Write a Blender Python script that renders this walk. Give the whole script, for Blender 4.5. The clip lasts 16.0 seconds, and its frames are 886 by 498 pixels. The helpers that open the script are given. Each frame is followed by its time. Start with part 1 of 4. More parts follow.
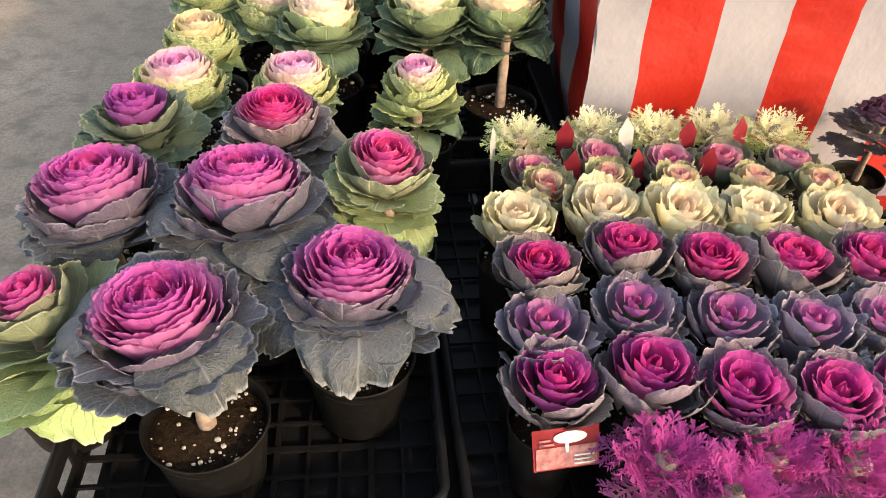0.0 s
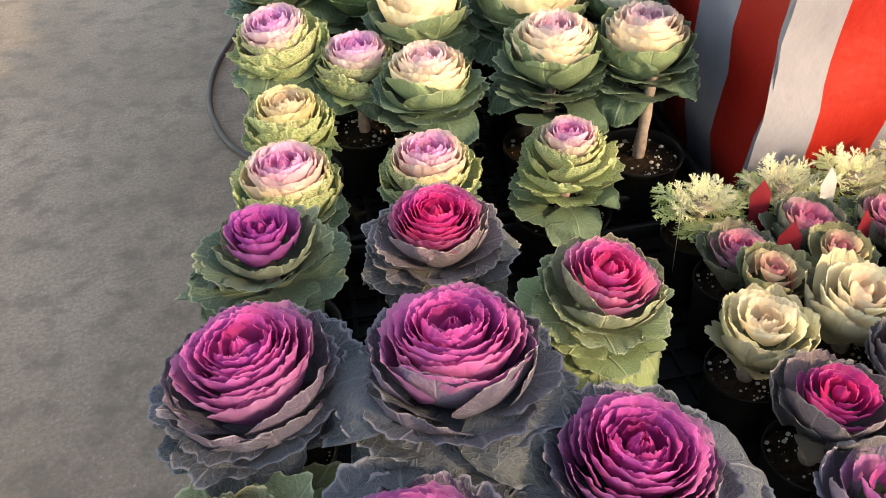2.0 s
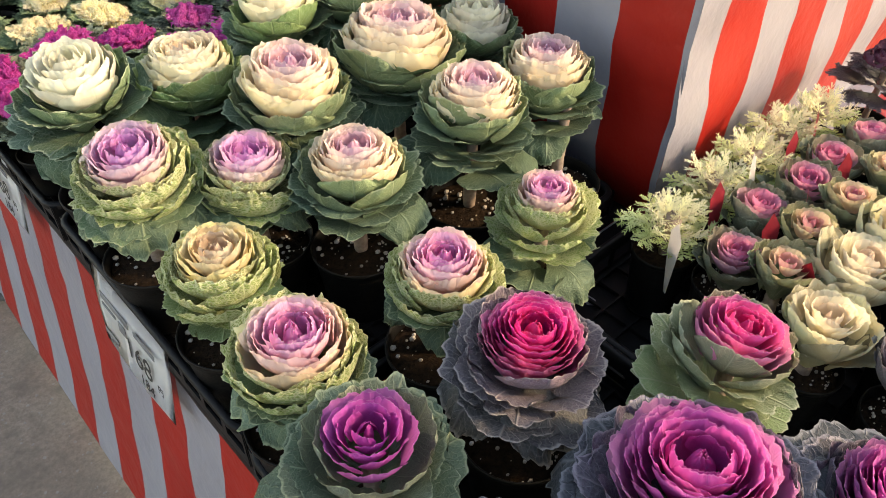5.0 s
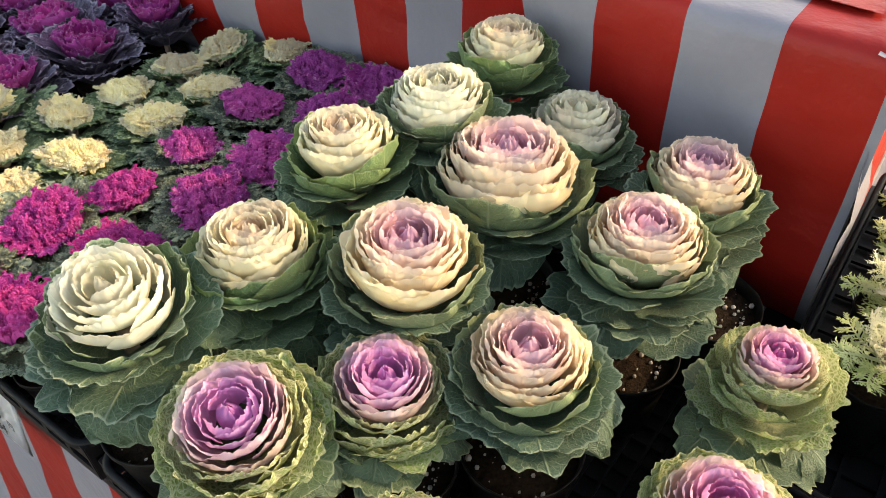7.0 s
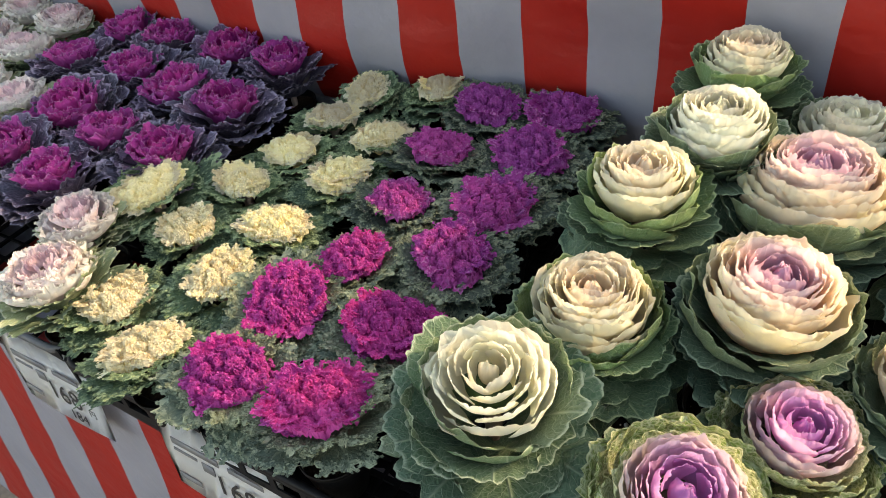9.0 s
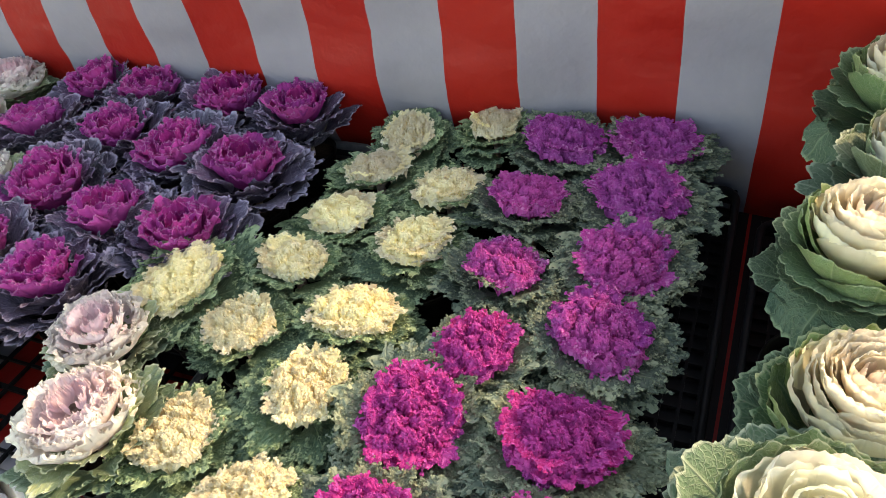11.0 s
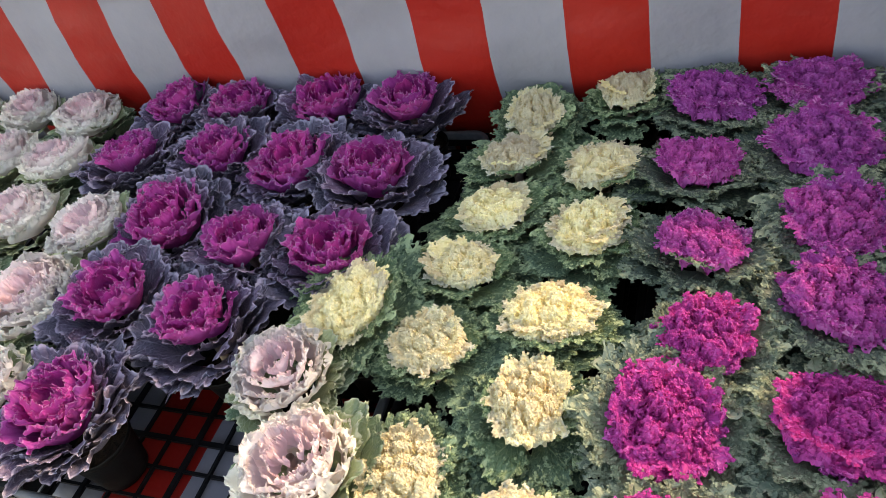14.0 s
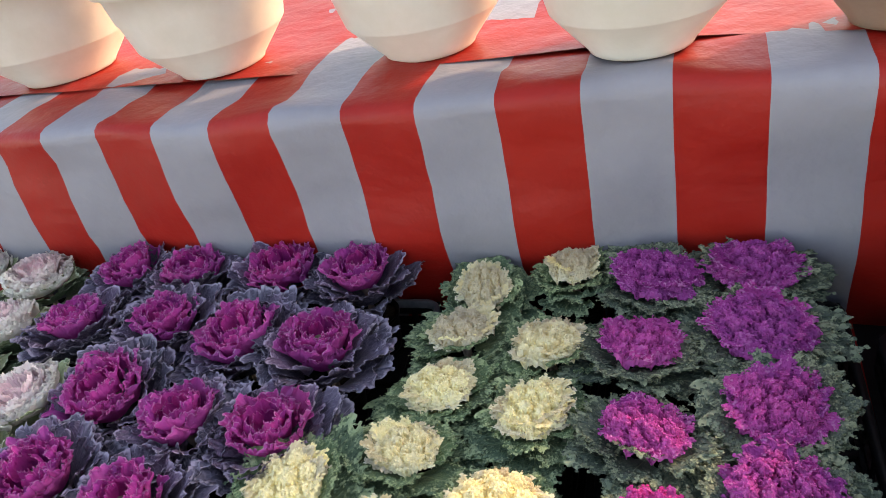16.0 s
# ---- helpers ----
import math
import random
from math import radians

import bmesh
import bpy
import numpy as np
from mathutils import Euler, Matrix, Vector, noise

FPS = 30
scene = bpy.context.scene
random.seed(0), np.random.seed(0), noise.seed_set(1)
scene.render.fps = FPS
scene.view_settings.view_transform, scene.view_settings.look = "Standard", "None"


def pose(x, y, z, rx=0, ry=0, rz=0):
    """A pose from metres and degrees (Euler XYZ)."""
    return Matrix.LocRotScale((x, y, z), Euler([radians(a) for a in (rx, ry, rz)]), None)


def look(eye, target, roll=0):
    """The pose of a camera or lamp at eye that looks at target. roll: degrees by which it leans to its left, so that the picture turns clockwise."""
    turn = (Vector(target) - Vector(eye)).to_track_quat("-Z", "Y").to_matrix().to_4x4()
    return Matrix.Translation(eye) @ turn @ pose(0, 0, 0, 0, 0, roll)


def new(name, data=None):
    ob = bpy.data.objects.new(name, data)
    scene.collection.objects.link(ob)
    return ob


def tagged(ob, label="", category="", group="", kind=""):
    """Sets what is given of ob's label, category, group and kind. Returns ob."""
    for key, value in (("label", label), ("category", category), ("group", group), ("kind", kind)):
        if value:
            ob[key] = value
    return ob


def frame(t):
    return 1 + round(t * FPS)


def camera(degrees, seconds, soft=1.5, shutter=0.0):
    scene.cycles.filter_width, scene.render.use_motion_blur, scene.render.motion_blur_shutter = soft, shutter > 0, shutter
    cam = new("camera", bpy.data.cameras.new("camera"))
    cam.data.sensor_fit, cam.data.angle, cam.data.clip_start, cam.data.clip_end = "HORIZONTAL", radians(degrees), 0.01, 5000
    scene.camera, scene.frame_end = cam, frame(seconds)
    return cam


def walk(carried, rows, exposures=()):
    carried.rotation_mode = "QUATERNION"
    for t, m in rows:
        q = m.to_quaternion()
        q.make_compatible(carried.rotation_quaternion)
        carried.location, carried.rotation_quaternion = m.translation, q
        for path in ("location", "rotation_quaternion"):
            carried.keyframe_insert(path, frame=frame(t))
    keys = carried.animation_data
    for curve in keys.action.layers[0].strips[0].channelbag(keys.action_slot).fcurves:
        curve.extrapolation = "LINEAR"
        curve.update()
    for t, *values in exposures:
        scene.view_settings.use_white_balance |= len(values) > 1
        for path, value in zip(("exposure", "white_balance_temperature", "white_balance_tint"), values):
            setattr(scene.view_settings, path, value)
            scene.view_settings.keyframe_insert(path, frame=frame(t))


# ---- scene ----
cam = camera(62.2, 16.0, 0.7)
PATH = [
    (0, (0.275, -0.308, 1.663), (0.493, 1.19, 0.356), 3.1),
    (0.5, (0.236, -0.272, 1.655), (0.452, 1.223, 0.343), 2.1),
    (1, (0.172, -0.188, 1.643), (0.405, 1.297, 0.323), 2.3),
    (1.5, (0.105, -0.078, 1.651), (0.36, 1.401, 0.329), -0.7),
    (2, (0.031, 0.022, 1.645), (0.302, 1.493, 0.318), -2.1),
    (2.5, (-0.01, 0.092, 1.639), (0.328, 1.538, 0.299), -1.4),
    (3, (-0.036, 0.146, 1.632), (0.408, 1.552, 0.28), -0.4),
    (3.5, (-0.097, 0.21, 1.626), (0.489, 1.559, 0.271), 0.4),
    (3.7, (-0.139, 0.242, 1.631), (0.522, 1.558, 0.278), 0.5),
    (5.8, (-0.29, 0.579, 1.671), (0.842, 1.552, 0.34), 0.1),
    (6, (-0.276, 0.646, 1.67), (0.862, 1.611, 0.338), -1.0),
    (6.5, (-0.243, 0.779, 1.672), (0.92, 1.719, 0.344), -1.8),
    (7, (-0.237, 0.859, 1.674), (0.944, 1.776, 0.347), -2.0),
    (7.5, (-0.255, 0.927, 1.668), (0.933, 1.824, 0.332), -2.8),
    (8, (-0.3, 1.03, 1.675), (0.889, 1.919, 0.334), -3.7),
    (8.5, (-0.357, 1.149, 1.694), (0.84, 2.039, 0.362), -5.6),
    (9, (-0.404, 1.243, 1.704), (0.819, 2.127, 0.391), -7.8),
    (9.2, (-0.416, 1.274, 1.703), (0.827, 2.141, 0.398), -8.4),
    (11.3, (-0.33, 1.63, 1.652), (1.013, 2.326, 0.343), -8.7),
    (11.5, (-0.328, 1.653, 1.653), (1.009, 2.341, 0.334), -9.1),
    (12, (-0.333, 1.711, 1.652), (0.981, 2.38, 0.301), -10.5),
    (12.5, (-0.352, 1.773, 1.663), (0.949, 2.461, 0.309), -12.2),
    (13, (-0.357, 1.808, 1.663), (0.939, 2.51, 0.311), -14.5),
    (13.5, (-0.351, 1.825, 1.662), (0.94, 2.539, 0.312), -16.3),
    (14, (-0.347, 1.83, 1.665), (0.936, 2.569, 0.321), -17.9),
    (14.5, (-0.339, 1.83, 1.67), (0.94, 2.607, 0.344), -19.0),
    (15, (-0.329, 1.831, 1.679), (1.007, 2.629, 0.424), -18.4),
    (15.5, (-0.318, 1.821, 1.687), (1.108, 2.58, 0.508), -16.1),
    (16, (-0.299, 1.799, 1.699), (1.25, 2.47, 0.627), -13.4),
]

EXPOSURES = [(0.0, 1.3, 9400, 14), (9.2, 1.30, 9400, 14), (11.3, 1.6, 9600, 14), (16.0, 1.55, 9100, 18)]
walk(cam, [(t, look(eye, target, roll)) for t, eye, target, roll in PATH], EXPOSURES)

# ---- light ----
SUN_EL, SUN_AZ = 26.0, 138.0  # azimuth clockwise from +y
world = bpy.data.worlds.new("sky")
scene.world = world
world.use_nodes = True
sky = world.node_tree.nodes.new("ShaderNodeTexSky")
sky.sky_type, sky.sun_disc = "NISHITA", False
sky.sun_elevation, sky.sun_rotation = radians(SUN_EL), radians(SUN_AZ)
back = world.node_tree.nodes["Background"]
back.inputs[1].default_value = 0.25
world.node_tree.links.new(sky.outputs[0], back.inputs[0])
sun = new("sun", bpy.data.lights.new("sun", "SUN"))
sun.data.energy, sun.data.angle, sun.data.color = 1.7, radians(2.0), (1.0, 0.87, 0.70)
sd = Vector((math.sin(radians(SUN_AZ)) * math.cos(radians(SUN_EL)), math.cos(radians(SUN_AZ)) * math.cos(radians(SUN_EL)), math.sin(radians(SUN_EL))))
sun.matrix_world = look(sd * 10, (0, 0, 0))


# ---- materials ----
def node_mat(name):
    m = bpy.data.materials.new(name)
    m.use_nodes = True
    nt = m.node_tree
    return m, nt, nt.nodes["Principled BSDF"]


def add(nt, kind, **props):
    n = nt.nodes.new(kind)
    for key, value in props.items():
        setattr(n, key, value)
    return n


def put(nt, a, b):
    nt.links.new(a, b)


def noise_node(nt, scale, detail=4.0, rough=0.6, coords=None):
    n = add(nt, "ShaderNodeTexNoise")
    n.inputs["Scale"].default_value, n.inputs["Detail"].default_value, n.inputs["Roughness"].default_value = scale, detail, rough
    if coords:
        put(nt, coords, n.inputs["Vector"])
    return n


def ramp(nt, fac, stops):
    r = add(nt, "ShaderNodeValToRGB")
    while len(r.color_ramp.elements) < len(stops):
        r.color_ramp.elements.new(0.5)
    for e, (p, c) in zip(r.color_ramp.elements, stops):
        e.position, e.color = p, (*c, 1) if len(c) == 3 else c
    put(nt, fac, r.inputs[0])
    return r


def maths(nt, op, a, b=None, c=None, clamp=False):
    n = add(nt, "ShaderNodeMath", operation=op, use_clamp=clamp)
    for k, v in enumerate((a, b, c)):
        if v is None:
            continue
        if isinstance(v, (int, float)):
            n.inputs[k].default_value = v
        else:
            put(nt, v, n.inputs[k])
    return n.outputs[0]


def mix(nt, fac, a, b, blend="MIX"):
    n = add(nt, "ShaderNodeMix", data_type="RGBA", blend_type=blend)
    for sock, v in ((n.inputs[0], fac), (n.inputs[6], a), (n.inputs[7], b)):
        if isinstance(v, (int, float)):
            sock.default_value = v
        elif isinstance(v, tuple):
            sock.default_value = (*v, 1)
        else:
            put(nt, v, sock)
    return n.outputs[2]


def bump(nt, bsdf, height, strength, distance=0.002):
    b = add(nt, "ShaderNodeBump")
    b.inputs["Strength"].default_value, b.inputs["Distance"].default_value = strength, distance
    put(nt, height, b.inputs["Height"])
    put(nt, b.outputs[0], bsdf.inputs["Normal"])


def leaf_material(name, vein, edge, net, rough, gloss_bump, frost=0.0, glow=0.2, cells=18.0, margin=0.962):
    """A leaf whose base and tip colours are held by the leaf itself."""
    m, nt, b = node_mat(name)
    tip = add(nt, "ShaderNodeAttribute", attribute_type="OBJECT", attribute_name="tip").outputs["Color"]
    base = add(nt, "ShaderNodeAttribute", attribute_type="OBJECT", attribute_name="base").outputs["Color"]
    rim = add(nt, "ShaderNodeAttribute", attribute_type="OBJECT", attribute_name="rim").outputs["Color"]
    uv = add(nt, "ShaderNodeUVMap", uv_map="leaf").outputs[0]
    sep = add(nt, "ShaderNodeSeparateXYZ")
    put(nt, uv, sep.inputs[0])
    u = maths(nt, "ABSOLUTE", maths(nt, "MULTIPLY_ADD", sep.outputs[0], 2.0, -1.0))
    v = sep.outputs[1]
    obj = add(nt, "ShaderNodeTexCoord").outputs["Object"]
    info = add(nt, "ShaderNodeObjectInfo")
    wob = noise_node(nt, 5.0, 3.0, 0.6, uv).outputs[0]
    big = noise_node(nt, 2.2, 3.0, 0.6, obj).outputs[0]
    # side veins fan out from the midrib
    spread = maths(nt, "MULTIPLY", maths(nt, "POWER", u, 0.8), 0.95)
    line = maths(nt, "MULTIPLY_ADD", maths(nt, "SUBTRACT", v, spread), 7.0, maths(nt, "MULTIPLY", wob, 2.2))
    side = maths(nt, "ABSOLUTE", maths(nt, "SUBTRACT", maths(nt, "FRACT", line), 0.5))
    side_v = maths(nt, "MULTIPLY_ADD", side, -13.0, 1.0, True)
    mid = maths(nt, "MULTIPLY_ADD", u, maths(nt, "MULTIPLY_ADD", v, -22.0, -10.0), 1.0, True)
    vor = add(nt, "ShaderNodeTexVoronoi", feature="DISTANCE_TO_EDGE")
    vor.inputs["Scale"].default_value = cells
    put(nt, uv, vor.inputs["Vector"])
    cell = maths(nt, "MULTIPLY_ADD", vor.outputs["Distance"], -5.0, 1.0, True)
    veins = maths(nt, "MAXIMUM", maths(nt, "MAXIMUM", side_v, mid), maths(nt, "MULTIPLY", cell, net))
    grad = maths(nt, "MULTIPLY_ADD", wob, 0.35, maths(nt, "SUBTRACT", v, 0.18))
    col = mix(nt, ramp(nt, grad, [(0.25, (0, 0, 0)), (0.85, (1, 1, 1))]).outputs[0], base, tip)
    col = mix(nt, maths(nt, "MULTIPLY", maths(nt, "SUBTRACT", big, 0.4), 0.5, None, True), col, mix(nt, 0.5, col, (0.01, 0.015, 0.01), "MIX"))
    hue = add(nt, "ShaderNodeHueSaturation")
    put(nt, maths(nt, "MULTIPLY_ADD", info.outputs["Random"], 0.4, 0.82), hue.inputs["Value"])
    put(nt, maths(nt, "MULTIPLY_ADD", info.outputs["Random"], 0.03, 0.485), hue.inputs["Hue"])
    put(nt, col, hue.inputs["Color"])
    col = mix(nt, maths(nt, "MULTIPLY", veins, vein), hue.outputs[0], rim)
    border = maths(nt, "MAXIMUM", v, maths(nt, "MULTIPLY", u, maths(nt, "MULTIPLY_ADD", v, 0.6, 0.4)))
    border = maths(nt, "MULTIPLY_ADD", maths(nt, "SUBTRACT", border, margin), 1.7 / (1 - margin), 0.0, True)
    col = mix(nt, maths(nt, "MULTIPLY", border, edge), col, rim)
    put(nt, col, b.inputs["Base Color"])
    b.inputs["Roughness"].default_value = rough
    b.inputs["Specular IOR Level"].default_value = 0.35
    b.inputs["Sheen Weight"].default_value = frost
    b.inputs["Sheen Roughness"].default_value = 0.5
    fine = noise_node(nt, 40.0, 4.0, 0.7, uv).outputs[0]
    bump(nt, b, maths(nt, "MULTIPLY_ADD", veins, -0.8, maths(nt, "MULTIPLY", fine, 0.5)), gloss_bump, 0.003)
    tr = add(nt, "ShaderNodeBsdfTranslucent")
    put(nt, col, tr.inputs[0])
    mx = add(nt, "ShaderNodeMixShader")
    mx.inputs[0].default_value = glow
    put(nt, b.outputs[0], mx.inputs[1])
    put(nt, tr.outputs[0], mx.inputs[2])
    put(nt, mx.outputs[0], nt.nodes["Material Output"].inputs[0])
    return m


M_PETAL = leaf_material("petal_skin", 0.10, 0.6, 0.0, 0.6, 0.3, 0.0, 0.5)
M_OUTER = leaf_material("cabbage_leaf_skin", 0.55, 0.8, 0.3, 0.5, 0.7, 0.04, 0.16, 22.0)
M_SAVOY = leaf_material("savoy_leaf_skin", 0.75, 0.7, 1.0, 0.55, 0.7, 0.05, 0.3, 17.0)
M_CURL = leaf_material("curled_kale_skin", 0.08, 0.7, 0.1, 0.65, 0.3, 0.0, 0.4)
M_CURL_LEAF = leaf_material("curled_kale_leaf_skin", 0.5, 0.75, 0.3, 0.6, 0.5, 0.0, 0.22, 18.0, 0.88)


def plain(name, col_a, col_b, scale, rough, strength=0.3, metal=0.0, spec=0.5, dist=0.002):
    m, nt, b = node_mat(name)
    obj = add(nt, "ShaderNodeTexCoord").outputs["Object"]
    n1, n2 = noise_node(nt, scale, 6.0, 0.65, obj), noise_node(nt, scale * 0.13, 3.0, 0.5, obj)
    f = maths(nt, "MULTIPLY_ADD", n1.outputs[0], 0.6, maths(nt, "MULTIPLY", n2.outputs[0], 0.4))
    put(nt, ramp(nt, f, [(0.35, col_a), (0.65, col_b)]).outputs[0], b.inputs["Base Color"])
    put(nt, maths(nt, "MULTIPLY_ADD", n1.outputs[0], 0.25, rough - 0.12), b.inputs["Roughness"])
    b.inputs["Metallic"].default_value, b.inputs["Specular IOR Level"].default_value = metal, spec
    bump(nt, b, n1.outputs[0], strength, dist)
    return m


M_POT = plain("black_pot_plastic", (0.003, 0.003, 0.003), (0.009, 0.009, 0.009), 60, 0.5, 0.4, 0, 0.15)
M_TRAY = plain("black_tray_plastic", (0.005, 0.005, 0.0055), (0.010, 0.010, 0.011), 35, 0.45, 0.25, 0, 0.15)
M_DUSTY = plain("dusty_grey_tray_plastic", (0.05, 0.052, 0.056), (0.11, 0.112, 0.12), 45, 0.5, 0.25)
M_SOIL = plain("potting_soil", (0.004, 0.003, 0.002), (0.04, 0.024, 0.014), 130, 0.95, 1.0, 0, 0.1, 0.006)
M_PERLITE = plain("perlite_bits", (0.3, 0.27, 0.23), (0.6, 0.57, 0.52), 90, 0.9)
M_STEM = plain("woody_stem", (0.16, 0.11, 0.09), (0.38, 0.3, 0.24), 90, 0.8, 0.8)
M_CREAM_POT = plain("cream_glazed_pot", (0.66, 0.62, 0.55), (0.76, 0.72, 0.66), 14, 0.4, 0.12)
M_BROWN_POT = plain("brown_clay_pot", (0.2, 0.13, 0.09), (0.3, 0.2, 0.15), 18, 0.6, 0.2)
M_HOSE = plain("grey_rubber_hose", (0.04, 0.036, 0.034), (0.085, 0.078, 0.07), 25, 0.6, 0.2)
M_CARD = plain("white_card", (0.7, 0.7, 0.69), (0.78, 0.78, 0.77), 20, 0.45, 0.05)
M_INK = plain("black_ink", (0.01, 0.01, 0.01), (0.02, 0.02, 0.02), 20, 0.5, 0.0)
M_INK_GREY = plain("grey_ink", (0.12, 0.12, 0.13), (0.2, 0.2, 0.2), 20, 0.5, 0.0)
M_TAG_RED = plain("printed_tag_red", (0.3, 0.02, 0.035), (0.42, 0.045, 0.065), 70, 0.35, 0.05)
M_TAG_PINK = plain("printed_tag_pink", (0.12, 0.03, 0.035), (0.55, 0.24, 0.25), 110, 0.35, 0.05)
M_TAG_BACK = plain("pale_tag_back", (0.6, 0.58, 0.56), (0.75, 0.73, 0.71), 30, 0.4, 0.05)
M_BUSH = plain("dark_green_leaf", (0.02, 0.05, 0.015), (0.06, 0.12, 0.04), 30, 0.5, 0.3)


def concrete():
    m, nt, b = node_mat("worn_concrete")
    obj = add(nt, "ShaderNodeTexCoord").outputs["Object"]
    big, mid, fine = (noise_node(nt, s, d, r, obj).outputs[0] for s, d, r in ((1.3, 5, 0.6), (7, 7, 0.72), (70, 7, 0.78)))
    col = ramp(nt, big, [(0.3, (0.23, 0.172, 0.124)), (0.5, (0.285, 0.22, 0.162)), (0.72, (0.37, 0.29, 0.218))]).outputs[0]
    col = mix(nt, ramp(nt, mid, [(0.38, (0.95, 0.95, 0.95)), (0.53, (0, 0, 0))]).outputs[0], col, (0.17, 0.13, 0.095))
    vor = add(nt, "ShaderNodeTexVoronoi")
    vor.inputs["Scale"].default_value = 42.0
    put(nt, obj, vor.inputs["Vector"])
    bits = maths(nt, "MULTIPLY", maths(nt, "LESS_THAN", vor.outputs["Distance"], 0.2), maths(nt, "GREATER_THAN", mid, 0.5))
    col = mix(nt, maths(nt, "MULTIPLY", bits, 0.7), col, (0.3, 0.275, 0.24))
    col = mix(nt, maths(nt, "MULTIPLY", ramp(nt, fine, [(0.42, (0, 0, 0)), (0.6, (1, 1, 1))]).outputs[0], 0.55), col, (0.13, 0.10, 0.076))
    put(nt, col, b.inputs["Base Color"])
    put(nt, maths(nt, "MULTIPLY_ADD", mid, 0.3, 0.6), b.inputs["Roughness"])
    bump(nt, b, maths(nt, "MULTIPLY_ADD", fine, 0.5, mid), 0.5, 0.006)
    return m


def striped(name, offset, period=0.268, sheet=False):
    """Red and white printed plastic sheet; stripes run down, counted along the sheet's own length."""
    m, nt, b = node_mat(name)
    uv = add(nt, "ShaderNodeUVMap", uv_map="sheet").outputs[0]
    sep = add(nt, "ShaderNodeSeparateXYZ")
    put(nt, uv, sep.inputs[0])
    wob = noise_node(nt, 3.0, 2.0, 0.5, uv).outputs[0]
    x = maths(nt, "MULTIPLY_ADD", wob, 0.012, maths(nt, "ADD", sep.outputs[0], 10 * period - offset - 0.006))
    red = maths(nt, "LESS_THAN", maths(nt, "FRACT", maths(nt, "DIVIDE", x, period)), 0.5)
    n = noise_node(nt, 7.0, 5.0, 0.6, uv).outputs[0]
    n2 = noise_node(nt, 90.0, 4.0, 0.6, uv).outputs[0]
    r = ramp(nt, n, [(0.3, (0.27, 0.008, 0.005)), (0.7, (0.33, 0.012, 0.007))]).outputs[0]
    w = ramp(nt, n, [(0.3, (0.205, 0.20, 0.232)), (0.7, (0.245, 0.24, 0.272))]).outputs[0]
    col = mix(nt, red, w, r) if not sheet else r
    b.inputs["Specular IOR Level"].default_value = 0.3
    put(nt, col, b.inputs["Base Color"])
    put(nt, maths(nt, "MULTIPLY_ADD", n, 0.3, 0.36), b.inputs["Roughness"])
    wave = noise_node(nt, 12.0, 4.0, 0.55, uv).outputs[0]
    bump(nt, b, maths(nt, "MULTIPLY_ADD", n2, 0.03, wave), 0.5, 0.014)
    return m


M_GROUND = concrete()


# ---- mesh helpers ----
def mesh_of(name, bm, mats, smooth=True):
    me = bpy.data.meshes.new(name)
    bm.normal_update()
    bm.to_mesh(me)
    bm.free()
    for m in mats if isinstance(mats, (list, tuple)) else [mats]:
        me.materials.append(m)
    for p in me.polygons:
        p.use_smooth = smooth
    return me


def part(name, bm, material, parent, label="", smooth=True):
    ob = new(name, mesh_of(name, bm, material, smooth) if isinstance(bm, bmesh.types.BMesh) else bm)
    ob.parent = parent
    if label:
        ob["label"] = label
    return ob


def thing(name, m, label, category, group="", kind=""):
    ob = new(name)
    ob.empty_display_size = 0.05
    ob.matrix_basis = m
    return tagged(ob, label, category, group, kind)


def box(bm, x0, y0, z0, x1, y1, z1, bevel=0.0):
    r = bmesh.ops.create_cube(bm, size=1.0, matrix=Matrix.Translation(((x0 + x1) / 2, (y0 + y1) / 2, (z0 + z1) / 2)) @ Matrix.Diagonal((x1 - x0, y1 - y0, z1 - z0, 1)))
    if bevel:
        edges = list({e for v in r["verts"] for e in v.link_edges})
        bmesh.ops.bevel(bm, geom=edges, offset=bevel, segments=2, affect="EDGES")


def lathe(bm, profile, segs=32, wob=0.0, seed=0):
    """Rounds a profile of (radius, height) about z."""
    rng = random.Random(seed)
    ph, rings = rng.uniform(0, 6.3), []
    for k, (r, z) in enumerate(profile):
        ring = []
        for j in range(segs):
            a = 2 * math.pi * j / segs
            rr = r * (1 + wob * math.sin(2 * a + ph) + wob * 0.6 * math.sin(3 * a + 2 * ph + z * 20))
            ring.append(bm.verts.new((rr * math.cos(a), rr * math.sin(a), z)))
        rings.append(ring)
    for a, b in zip(rings, rings[1:]):
        for j in range(segs):
            bm.faces.new((a[j], a[(j + 1) % segs], b[(j + 1) % segs], b[j]))
    return rings


